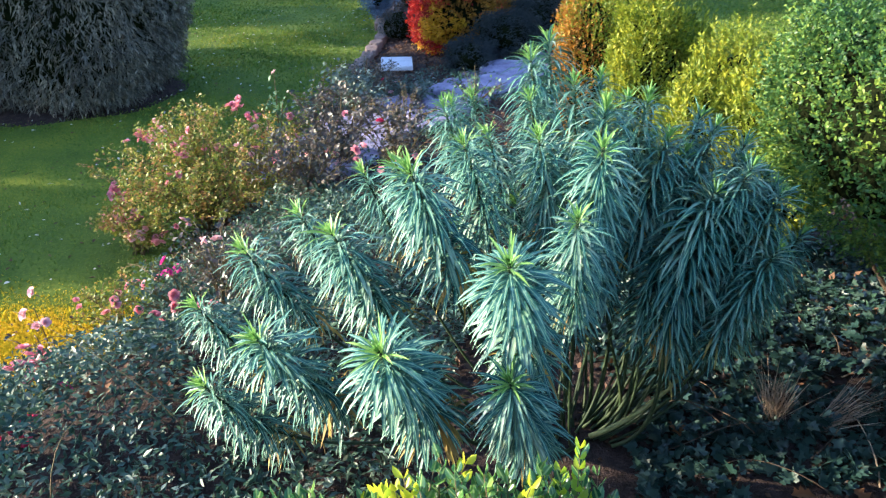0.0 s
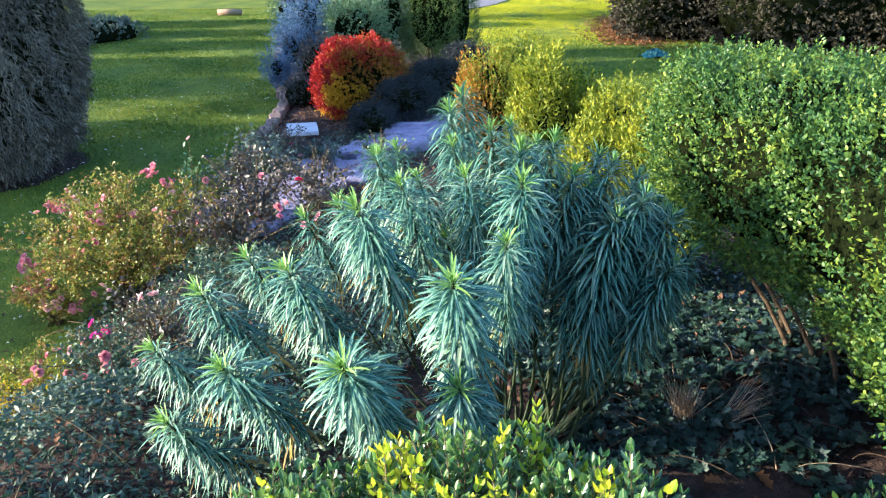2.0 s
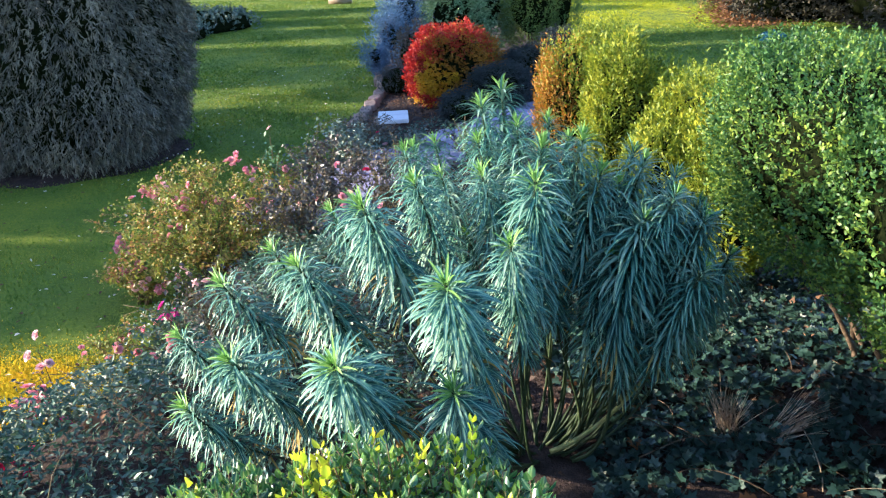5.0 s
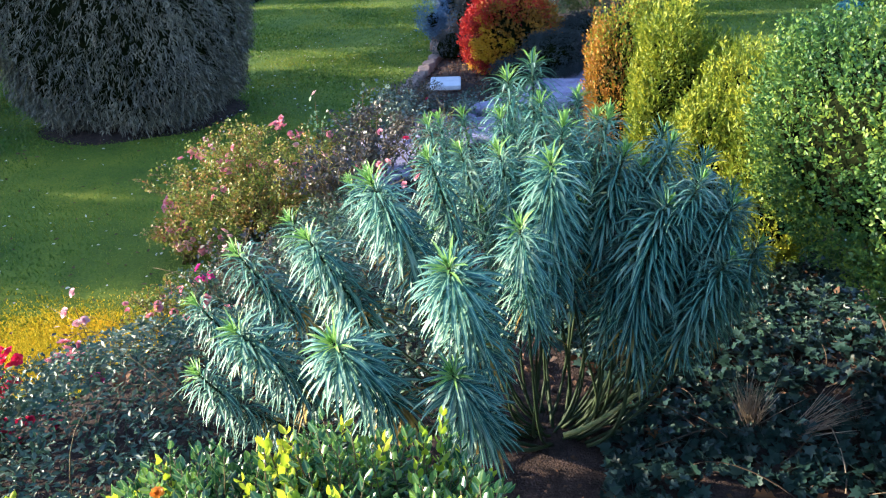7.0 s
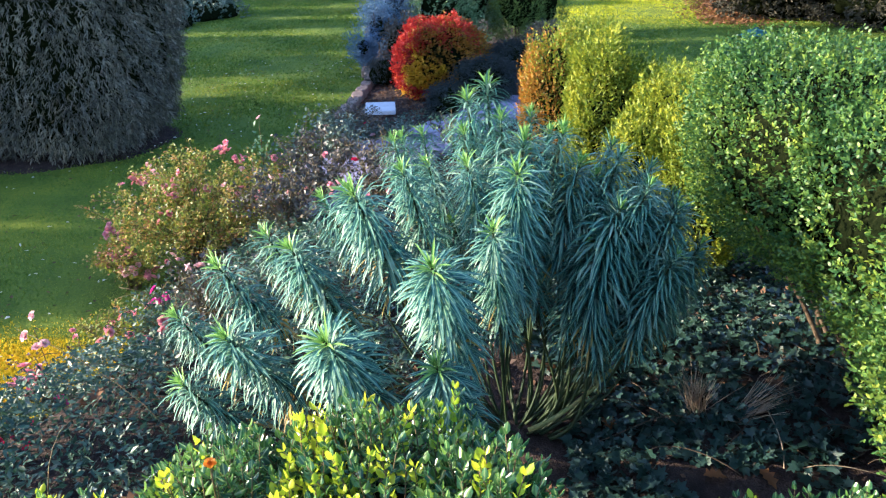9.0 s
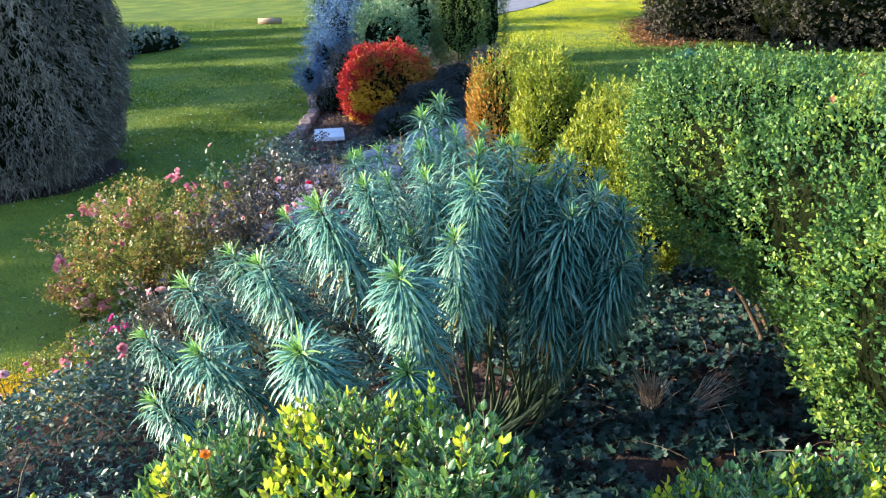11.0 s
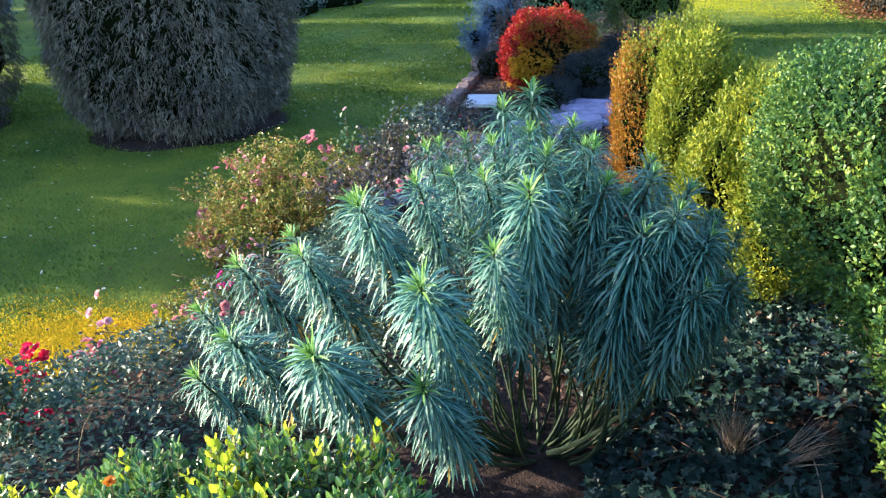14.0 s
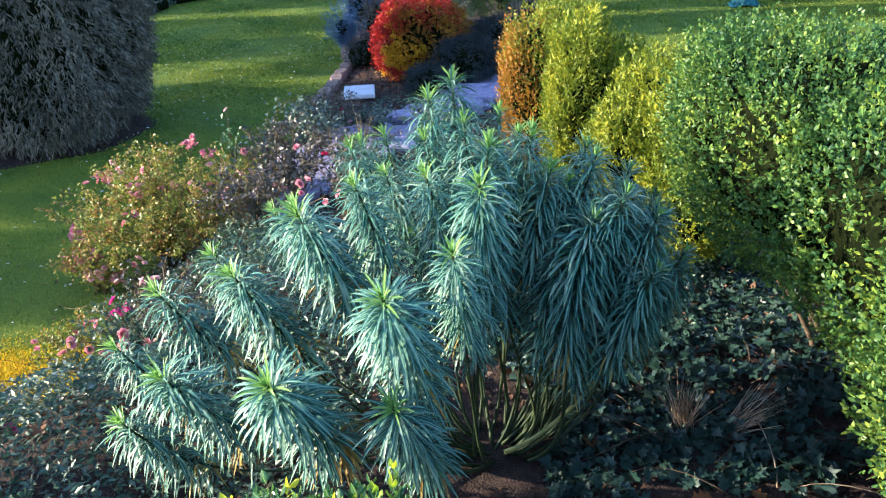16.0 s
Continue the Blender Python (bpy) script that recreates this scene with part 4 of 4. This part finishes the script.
def rose(name, x, y, height, radius, canes, leafcount, leafmat, flowers, label, size=0.032, seed=0, ends=(), twig=5):
    """A rose: arching canes, side twigs, scattered leaflets and blooms at the ends."""
    global rng
    keep, rng = rng, np.random.default_rng(seed)
    base = np.array([x, y, gz(x, y)])
    if base[2] < LAWN_Z:
        base[2] = LAWN_Z
    top = thing(name, base, label, "rose")
    tubes, P, A, tips = [], [], [], []
    for c in range(canes):
        a = rng.uniform(0, 6.28)
        r = radius * math.sqrt(rng.random())
        h = height * (1 - 0.35 * (r / radius) ** 2) * rng.uniform(0.75, 1.05)
        e = np.array([r * math.cos(a), r * math.sin(a), h])
        line = bez((rng.uniform(-.06, .06), rng.uniform(-.06, .06), -0.02), (e[0] * 0.2, e[1] * 0.2, h * 0.5), (e[0] * 0.65, e[1] * 0.65, h * 0.9), e, 10)
        V, T = tube(line, np.linspace(0.006, 0.0025, 10), 5)
        tubes = [(V, T)]
        tips.append(e)
        for b in range(twig):
            i = int(rng.integers(3, 9))
            q = line[i]
            d = unit(rng.normal(0, 1, 3) + np.array([e[0], e[1], 0.6]))
            ln = rng.uniform(0.08, 0.28) * height
            tubes.append(tube(np.array([q, q + d * ln * 0.5 + (0, 0, 0.01), q + d * ln]), (0.0025, 0.002, 0.0012), 4))
            tips.append(q + d * ln)
            P += [q + d * ln * t for t in (0.4, 0.7, 1.0)]
        P += list(line[2:])
        V, T = join(tubes)
        part("cane", mesh_from("cane", V, T, M_ROSESTEM), top)
    P = np.array(P)
    if leafcount:
        i = rng.integers(0, len(P), leafcount)
        q = P[i] + rng.normal(0, 0.022, (leafcount, 3))
        L = size * rng.uniform(0.6, 1.2, leafcount)
        V, T, uv = blades(q, unit(rng.normal(size=(leafcount, 3)) + (0, 0, -0.1)), unit(rng.normal(size=(leafcount, 3)) * 0.6 + (0, 0, 1)), L, L * 0.66, DART, 0.2)
        part("leaves", mesh_from("leaves", V, T, leafmat, uv), top, kind="stuff")
    tips = np.array(tips)
    spots = [(np.array(e[:3]) - base, e[3], e[4]) for e in ends]
    for mat, clusters, per in flowers:
        for _ in range(clusters):
            w = tips[:, 2] + 0.25 * np.linalg.norm(tips[:, :2], axis=1) + rng.normal(0, 0.12 * height, len(tips))
            spots.append((tips[int(np.argmax(w))], mat, per))
            tips[int(np.argmax(w)), 2] -= 0.3 * height
    for q, mat, per in spots[:len(ends)]:
        a = np.array([q[0] * 0.15, q[1] * 0.15, -0.02])
        V, T = tube(bez(a, a + (0, 0, max(q[2], 0.1) * 0.6), q - (0, 0, 0.05), q, 8), np.linspace(0.004, 0.002, 8), 5)
        part("stem", mesh_from("stem", V, T, M_ROSESTEM), top)
    for q, mat, per in spots:
        for j in range(per):
            ob = part("bloom", BLOOMS[mat.name], top)
            o = rng.normal(0, 0.04 if per > 1 else 0.0, 3)
            s = rng.uniform(0.75, 1.15)
            ob.matrix_basis = Matrix.Translation(Vector(q + o)) @ pose(0, 0, 0, rng.uniform(-60, 60), rng.uniform(-60, 60), rng.uniform(0, 360)) @ Matrix.Diagonal((s, s, s, 1))
    rng = keep
    return top


rose("pink_rose", -1.95, 5.85, 1.0, 0.95, 64, 14000, M_ROSELEAF, [(M_PINK, 6, 3), (M_BLUSH, 10, 2)], "bushy pink rose with yellowing leaves and faded blooms", seed=1,
     ends=((-2.7, 6.5, -0.68, M_PINK, 14), (-2.55, 6.4, -0.62, M_PINK, 10), (-1.75, 6.3, -0.33, M_PINK, 12), (-1.65, 6.3, -0.42, M_PINK, 9), (-2.8, 6.0, -1.0, M_PINK, 14), (-2.65, 5.8, -1.05, M_PINK, 12), (-2.75, 5.6, -1.1, M_PINK, 8), (-2.5, 5.5, -1.0, M_PINK, 8), (-2.4, 6.2, -.5, M_BLUSH, 4)))
rose("pink_rose", -2.5, 5.55, 0.5, 0.42, 24, 2600, M_ROSELEAF, [(M_PINK, 5, 4), (M_BLUSH, 4, 2)], "low side of a pink rose reaching over the lawn", seed=21)
rose("pink_rose", -1.4, 5.7, 0.62, 0.5, 22, 1500, M_ROSELEAF, [(M_BLUSH, 6, 2), (M_PINK, 3, 1)], "small pink rose with yellowing autumn leaves", seed=2)
rose("bronze_rose", -0.95, 5.0, 0.62, 0.45, 22, 1300, M_DARKROSE, [(M_PINK, 2, 2), (M_BLUSH, 1, 1)], "twiggy rose with dark bronze leaves and few blooms", size=0.042, seed=3, ends=((-0.54, 4.8, -0.13, M_PINK, 4), (-0.45, 5.2, -0.09, M_SCARLET, 1), (-0.4, 4.7, -0.2, M_PINK, 2)))
rose("bronze_rose", -0.9, 6.3, 0.72, 0.5, 24, 1900, M_DARKROSE, [(M_PINK, 2, 1)], "twiggy rose with dark purplish leaves", size=0.045, seed=4)
rose("bronze_rose", -0.95, 8.1, 0.5, 0.45, 18, 1500, M_FARIVY, [(M_BLUSH, 2, 1)], "low rose with grey-green leaves beside the lawn edge", size=0.05, seed=61)
rose("bronze_rose", -0.35, 8.7, 0.34, 0.36, 14, 700, M_FARIVY, [(M_BLUSH, 1, 1)], "low rose with broad grey-green leaves beside stones", size=0.055, seed=62)
rose("bronze_rose", -0.8, 9.3, 0.26, 0.34, 14, 600, M_DARKROSE, [(M_BLUSH, 1, 1)], "low rose with dull purple leaves before a white slab", size=0.05, seed=63)
rose("bronze_rose", -0.35, 5.6, 0.7, 0.45, 20, 1100, M_DARKROSE, [(M_PINK, 1, 1)], "twiggy rose behind the blue-green shrub", size=0.042, seed=5)
rose("bronze_rose", -0.9, 8.6, 0.55, 0.5, 20, 900, M_DARKROSE, [(M_SCARLET, 1, 1)], "nearly bare rose beside the laid stones", seed=6)
rose("bronze_rose", -1.0, 9.8, 0.2, 0.3, 12, 400, M_DARKROSE, [], "low dark rose near the white slab", seed=16)
rose("bronze_rose", -0.35, 7.3, 0.5, 0.4, 20, 420, M_DARKROSE, [], "bare twiggy rose among the laid stones", seed=17)
rose("bronze_rose", 0.35, 8.3, 0.5, 0.4, 16, 260, M_PALE, [(M_BLUSH, 1, 1)], "sparse rose with pale green leaves among stones", 0.05, 18)
rose("tall_rose", -1.45, 6.4, 1.0, 0.16, 5, 150, M_PALE, [], "tall single rose stem with pale leaves", 0.055, 7, ends=((-1.41, 6.3, -0.03, M_BLUSH, 1),), twig=3)
rose("tall_rose", -1.1, 6.6, 0.98, 0.24, 6, 170, M_FARIVY, [], "tall thin rose with pale leaves", 0.05, 8, twig=3)
rose("magenta_rose", -1.55, 3.9, 0.42, 0.45, 20, 1300, M_COVER, [(M_PINK, 5, 1)], "low rose with one vivid magenta bloom", seed=9, ends=((-1.64, 3.92, -0.53, M_MAGENTA, 5), (-1.55, 3.6, -0.7, M_PINK, 2), (-1.8, 3.7, -0.75, M_PINK, 2), (-1.3, 3.5, -0.55, M_PINK, 2)))
rose("faded_rose", -1.15, 3.5, 0.55, 0.35, 16, 800, M_DARKROSE, [], "brownish rose with a faded bloom", seed=10, ends=((-1.15, 3.3, -0.09, M_BLUSH, 3),))
rose("blush_rose", -1.95, 3.15, 0.55, 0.35, 16, 420, M_DARKROSE, [(M_BLUSH, 1, 1)], "sparse rose with a pale blush bloom", seed=11, ends=((-1.93, 3.04, -0.28, M_BLUSH, 4),))
rose("red_rose", -2.2, 2.75, 0.45, 0.35, 16, 900, M_COVER, [(M_SCARLET, 2, 2)], "low rose with scarlet blooms", seed=12, ends=((-2.27, 2.8, -0.49, M_SCARLET, 14), (-1.88, 2.85, -0.45, M_PINK, 16), (-1.75, 2.8, -0.5, M_MAGENTA, 2)))
rose("red_rose", -1.85, 2.15, 0.35, 0.3, 12, 700, M_COVER, [], "low rose with scarlet blooms near the hedge", seed=13, ends=((-1.85, 2.25, -0.45, M_SCARLET, 10), (-1.7, 2.3, -0.42, M_SCARLET, 4)))
rose("pink_rose", -2.25, 4.4, 0.4, 0.35, 14, 700, M_ROSELEAF, [(M_PINK, 4, 2)], "low pink rose at the edge of the lawn", seed=14)

# orange blooms in the box
mg = thing("marigold", (-0.24, 0.72, 0.55), "single orange bloom above box leaves", "flower")
V, T = tube(bez((0, 0, -0.1), (0, 0, 0.08), (0, 0, 0.15), (0.0, 0.0, 0.225), 6), 0.002, 5)
part("stem", mesh_from("stem", V, T, M_ROSESTEM), mg)
ob = part("bloom", BLOOMS["orange_petal"], mg)
ob.matrix_basis = pose(0, 0, 0.225, 15, 10, 0) @ Matrix.Diagonal((0.38, 0.38, 0.38, 1))


# ---- ground cover, ivy and litter ----
def mat_of_leaves(name, label, category, n, x0, x1, y0, y1, inside, size, mat, height, ratio, lobed=False, tilt=0.6):
    x, y = rng.uniform(x0, x1, n), rng.uniform(y0, y1, n)
    ok = inside(x, y)
    x, y = x[ok], y[ok]
    n = len(x)
    Q = np.stack([x, y, 0 * x], 1)
    lift = height * np.clip(0.45 + 0.6 * wobble(Q, 4.5, 9) + 0.25 * wobble(Q, 13, 10), 0.06, 1.3)
    P = np.stack([x, y, bed_z(x, y) + 0.012 + lift * rng.random(n) ** 0.5], 1)
    D = unit(rng.normal(size=(n, 3)) * (1, 1, 0.5) + (0, 0, 0.1))
    N = unit(rng.normal(size=(n, 3)) * tilt + (0, 0, 1))
    L = size * rng.uniform(0.55, 1.25, n)
    if lobed:
        V, T = lobes(P, D, N, L, LOBED)
        uv = None
    else:
        V, T, uv = blades(P, D, N, L, L * ratio * 1.1, DART, 0.2)
    return tagged(new(name, mesh_from(name, V, T, mat, uv)), label, category, "", "stuff")


def west(x, y):
    left = np.interp(y, EDGE_Y, EDGE_X)
    return (x > left + 0.12) & (x < np.interp(y, [1.2, 2.2, 3.2, 6], [0.3, -0.1, 0.2, -0.6]))


mat_of_leaves("ground_cover_leaves", "dark glossy small-leaved ground cover on the bank", "ground cover", 66000, -4.5, 0.3, 1.25, 5.2, west, 0.042, M_COVER, 0.30, 0.36)
mat_of_leaves("pale_cover_leaves", "pale grey-green leaves through the ground cover", "ground cover", 15000, -4.5, 0.3, 1.25, 5.2, lambda x, y: west(x, y) & (wobble(np.stack([x, y, 0 * x], 1), 5, 44) > 0.05), 0.036, M_FARIVY, 0.34, 0.42)
mat_of_leaves("border_leaves", "mixed dark low leaves between the roses", "ground cover", 26000, -2.4, 2.6, 3.0, 10.5, lambda x, y: (x > np.interp(y, EDGE_Y, EDGE_X) + 0.1) & (wobble(np.stack([x, y, 0 * x], 1), 3, 20) > -0.15), 0.04, M_COVER, 0.12, 0.5)
mat_of_leaves("border_litter", "brown fallen leaves and mulch between plants", "leaf litter", 16000, -2.4, 3, 2.6, 14, lambda x, y: x > np.interp(y, EDGE_Y, EDGE_X) + 0.05, 0.05, M_LITTER, 0.03, 0.6)


# dry stems arching out of the ground cover
chunks = []
for i in range(50):
    s = np.random.default_rng(500 + i)
    x, y = s.uniform(-3.0, -0.4), s.uniform(1.5, 4.4)
    if not west(np.array(x), np.array(y)):
        continue
    o = s.normal(0, 0.18, 2)
    z = gz(x, y)
    chunks.append(tube(bez((x, y, z), (x + o[0] * 0.2, y + o[1] * 0.2, z + 0.25), (x + o[0], y + o[1], z + 0.38), (x + o[0] * 1.9, y + o[1] * 1.9, z + s.uniform(0.2, 0.5)), 7), np.linspace(0.003, 0.0012, 7), 4))
V, T = join(chunks)
tagged(new("dry_stems", mesh_from("dry_stems", V, T, M_ROSESTEM)), "thin brown stems arching out of ground cover", "stems", "", "stuff")


def east(x, y):
    w = wobble(np.stack([x, y, 0 * x], 1), 4.2, 33)
    return (w > np.interp(y, [1.4, 2.1, 2.7, 4.2], [0.0, -0.15, -0.8, -1.2])) & (x > np.interp(y, [1.4, 2.6, 3.0], [0.6, 0.8, 0.5]))


mat_of_leaves("ivy", "dark green trailing ivy over the soil", "ivy", 12000, 0.5, 3.2, 1.5, 4.2, east, 0.05, M_IVY, 0.09, 0.8, True, 0.55)
mat_of_leaves("soil_litter", "small brown leaf fragments and bark on dark soil", "leaf litter", 3500, 0.2, 3.2, 1.2, 4.0, lambda x, y: wobble(np.stack([x, y, 0 * x], 1), 6, 35) > -0.1, 0.025, M_LITTER, 0.008, 0.5, False, 0.5)

DEAD = []
for s in range(3):
    V, T = lobes(np.zeros((1, 3)), np.array([[0, 1.0, 0.05]]), np.array([[0.1, 0, 1.0]]), 0.1, OAK, 0.25 + 0.15 * s)
    DEAD.append(mesh_from("fallen_leaf", V, T, M_DEAD))
for i, (x, y) in enumerate(((0.95, 2.34), (0.9, 2.72), (1.05, 2.68), (1.5, 2.05), (1.72, 1.75), (0.75, 3.1), (1.35, 3.15), (1.9, 1.55), (0.6, 1.95), (1.25, 2.0), (2.0, 2.2), (1.15, 3.3), (-0.9, 1.75), (-1.35, 2.45), (-1.1, 1.6))):
    ob = tagged(new("fallen_leaf", DEAD[i % 3]), "brown curled fallen oak leaf on the soil", "leaf", "fallen oak leaves")
    ob.matrix_basis = pose(x, y, gz(x, y) + (0.03 if x > 0 else 0.2), 10 - 7 * (i % 4), 8 * (i % 3) - 8, 70 * i)

for i, (x, y) in enumerate(((2.05, 2.95), (2.25, 2.6), (1.85, 2.2), (2.35, 3.2))):
    ob = tagged(new("fallen_leaf", DEAD[i % 3]), "brown fallen leaf caught on top of the hedge", "leaf", "leaves caught on the hedge")
    ob.matrix_basis = pose(x, y, 1.10, 12 - 8 * i, 10, 80 * i) @ Matrix.Diagonal((0.4, 0.4, 0.4, 1))


def tuft(x, y, n, height, lean, spread, label, seed):
    """A clump of dry grass stalks."""
    r = np.random.default_rng(seed)
    base = np.array([x, y, gz(x, y)])
    top = thing("dry_grass_tuft", base, label, "grass")
    D = unit(r.normal(size=(n, 3)) * (spread, spread, 0.1) + np.array(lean))
    P = r.normal(0, 0.018, (n, 3)) * (1, 1, 0)
    V, T, uv = blades(P, D, unit(r.normal(size=(n, 3))), height * r.uniform(0.5, 1.1, n), 0.0035, ((0.0, 0.5, 1.0), (0.8, 1.0, 0.0)), 0.1, r.normal(0, 0.08, (n, 3)) - (0, 0, 0.08))
    part("stalk_clump", mesh_from("stalk_clump", V, T, M_STRAW, uv), top, kind="stuff")


tuft(1.36, 2.44, 170, 0.26, (-0.12, 0, 1), 0.28, "upright clump of dry brown grass stalks", 1)
tuft(1.52, 2.38, 70, 0.34, (0.85, 0.1, 0.55), 0.22, "pale dry grass stalks lying outwards", 2)
for i in range(22):
    r = np.random.default_rng(200 + i)
    x, y, a, ln = r.uniform(0.7, 2.3), r.uniform(1.6, 3.2), r.uniform(0, 3.1), r.uniform(0.15, 0.5)
    e = np.array([math.cos(a), math.sin(a), 0]) * ln
    p = np.array([x, y, gz(x, y) + 0.01])
    q = p + e
    q[2] = gz(q[0], q[1]) + r.uniform(0.01, 0.08)
    V, T = tube(bez(p, p + e * 0.3 + (0.05, 0, 0.05), q - e * 0.3 + (0, 0.05, 0.06), q, 9) - p, np.linspace(0.0035, 0.0015, 9), 5)
    ob = tagged(new("twig", mesh_from("twig", V, T, M_BARK if i % 4 else M_STRAW)), "thin dry twig lying on the soil", "twig", "twigs on the soil")
    ob.location = p

# ---- far things ----
bm = bmesh.new()
bmesh.ops.create_grid(bm, x_segments=26, y_segments=14, size=0.5)
for v in bm.verts:
    r = math.hypot(v.co.x / 0.5, v.co.y / 0.5)
    v.co.z = 0.16 * max(0.0, 1 - r * r * 0.8) + 0.06 * noise.noise(v.co * 7) * (r < 0.95) + 0.04 * noise.noise(v.co * 16) * (r < 0.95)
    v.co.x *= 0.7
    v.co.y *= 0.45
me = bpy.data.meshes.new("teal_sheet")
bmesh.ops.solidify(bm, geom=bm.faces[:], thickness=0.01)
bm.to_mesh(me)
bm.free()
me.materials.append(M_TEAL)
tarp = tagged(new("teal_sheet", me), "crumpled teal garden sheet lying on the lawn", "sheet")
tarp.location = (7.66, 17.8, LAWN_Z + 0.03)

trunk = thing("tree", (-9.4, 26.4, LAWN_Z), "old tree with dark ridged trunk beyond the lawn", "tree")
V, T = tube(np.array([(0, 0, -0.1), (0, 0, 0.4), (0.03, 0, 1.5), (0.1, 0.05, 4.0), (0.05, 0.1, 6.0)]), (0.72, 0.56, 0.5, 0.42, 0.2), 16)
part("trunk", mesh_from("trunk", V, T, M_BARK), trunk)
for i in range(9):
    a = i * 2.4
    e = np.array([math.cos(a) * 2.2, math.sin(a) * 2.2, 5.2 + 0.35 * i])
    V, T = tube(bez((0.05, 0.05, 3.0 + 0.3 * i), (0.1 + e[0] * 0.3, e[1] * 0.3, 3.6 + 0.3 * i), e * (0.7, 0.7, 0.95), e, 8), np.linspace(0.16, 0.04, 8), 8)
    part("limb", mesh_from("limb", V, T, M_BARK), trunk)
q = rng.normal(0, 1, (9000, 3)) * (1.5, 1.5, 0.9) + (0, 0, 6.4)
q = q + 0.5 * np.stack([wobble(q, 1.5, s) for s in (41, 42, 43)], 1)
V, T, uv = blades(q, rand_unit(9000), rand_unit(9000), 0.12, 0.07, DART)
part("crown", mesh_from("crown", V, T, M_CON, uv), trunk, kind="stuff")
V, T = tube(np.array([(0, 0, -0.05), (0, 0, 0.8), (0.02, 0, 1.7)]), (0.05, 0.045, 0.045), 10)
ob = tagged(new("post", mesh_from("post", V, T, M_BROWNSTONE)), "thin pinkish wooden post before a dark trunk", "post")
ob.location = (-8.85, 25.0, LAWN_Z)

V, T = tube(np.array([(-0.42, 0, 0.1), (0, 0.02, 0.11), (0.42, 0, 0.1)]), (0.11, 0.12, 0.1), 12)
ob = tagged(new("log", mesh_from("log", V, T, M_STRAW)), "pale cut log lying on the far lawn", "log")
ob.location = (-3.7, 28.5, LAWN_Z)

# brick pier past the yews: courses of bricks round a mortar core
pier = thing("brick_pier", (-14.75, 21.0, LAWN_Z), "red brick garden pier past the yews", "pier")
bm = bmesh.new()
bmesh.ops.create_cube(bm, size=1, matrix=Matrix.Translation((0, 0, 0.75)) @ Matrix.Diagonal((0.43, 0.43, 1.5, 1)))
me = bpy.data.meshes.new("mortar")
bm.to_mesh(me)
bm.free()
me.materials.append(M_STONE)
part("mortar", me, pier)
bm = bmesh.new()
bmesh.ops.create_cube(bm, size=1, matrix=Matrix.Diagonal((0.215, 0.1, 0.065, 1)))
bmesh.ops.bevel(bm, geom=bm.edges[:], offset=0.006, segments=1, affect="EDGES")
BR = bpy.data.meshes.new("brick")
bm.to_mesh(BR)
bm.free()
BR.materials.append(M_BRICK)
for c in range(20):
    for s in range(4):
        for o in (-0.115, 0.115):
            ob = part("brick", BR, pier)
            ob.matrix_basis = pose(0, 0, 0, 0, 0, 90 * s) @ pose(o + (0.012 if c % 2 else -0.012), -0.18, 0.04 + 0.075 * c)
shrub("blue_shrub", (-16.2, 20.2, LAWN_Z), [((-16.2, 20.2, -0.8), (0.8, 0.7, 0.6))], 6000, 0.08, [M_BLUE], "blue-grey shrub beside a brick pier", "shrub", 2.0, 0.2, 4, 0.6, ratio=0.25, seed=91, sprig=0.3)
rock("boulder", -15.6, 19.2, 0.7, 0.4, 0.28, 20, M_STONE, "grey boulder before a shrub", "boulder", z=LAWN_Z, seed=95)

# rust-coloured leaves under the beech hedge
n = 6500
k = rng.random(n)
x, y = 8.0 + 1.8 * k + rng.normal(0, 0.5, n), 20.2 + 5.5 * k + rng.normal(0, 0.6, n)
P = np.stack([x, y, np.full(n, LAWN_Z + 0.03)], 1)
V, T, uv = blades(P, unit(rng.normal(size=(n, 3)) * (1, 1, 0.3)), unit(rng.normal(size=(n, 3)) * 0.4 + (0, 0, 1)), 0.09, 0.06, DART)
tagged(new("beech_litter", mesh_from("beech_litter", V, T, M_DEAD, uv)), "orange-brown fallen beech leaves on grass", "leaf litter", "", "stuff")

# woods that close the distance
for i, (x, y, w, h) in enumerate(((-40, 62, 16, 6), (-14, 66, 15, 7), (10, 64, 14, 6.5), (34, 58, 16, 7), (48, 30, 10, 6), (-52, 30, 12, 6))):
    shrub("far_wood", (x, y, LAWN_Z), [((x, y, h * 0.5 - 1), (w, 5, h))], 6000, 0.6, [M_CON], "dark wood far beyond the garden", "wood", 2.4, 0.16, 0.5, 0.3, ratio=0.6, seed=110 + i, core=0.9)
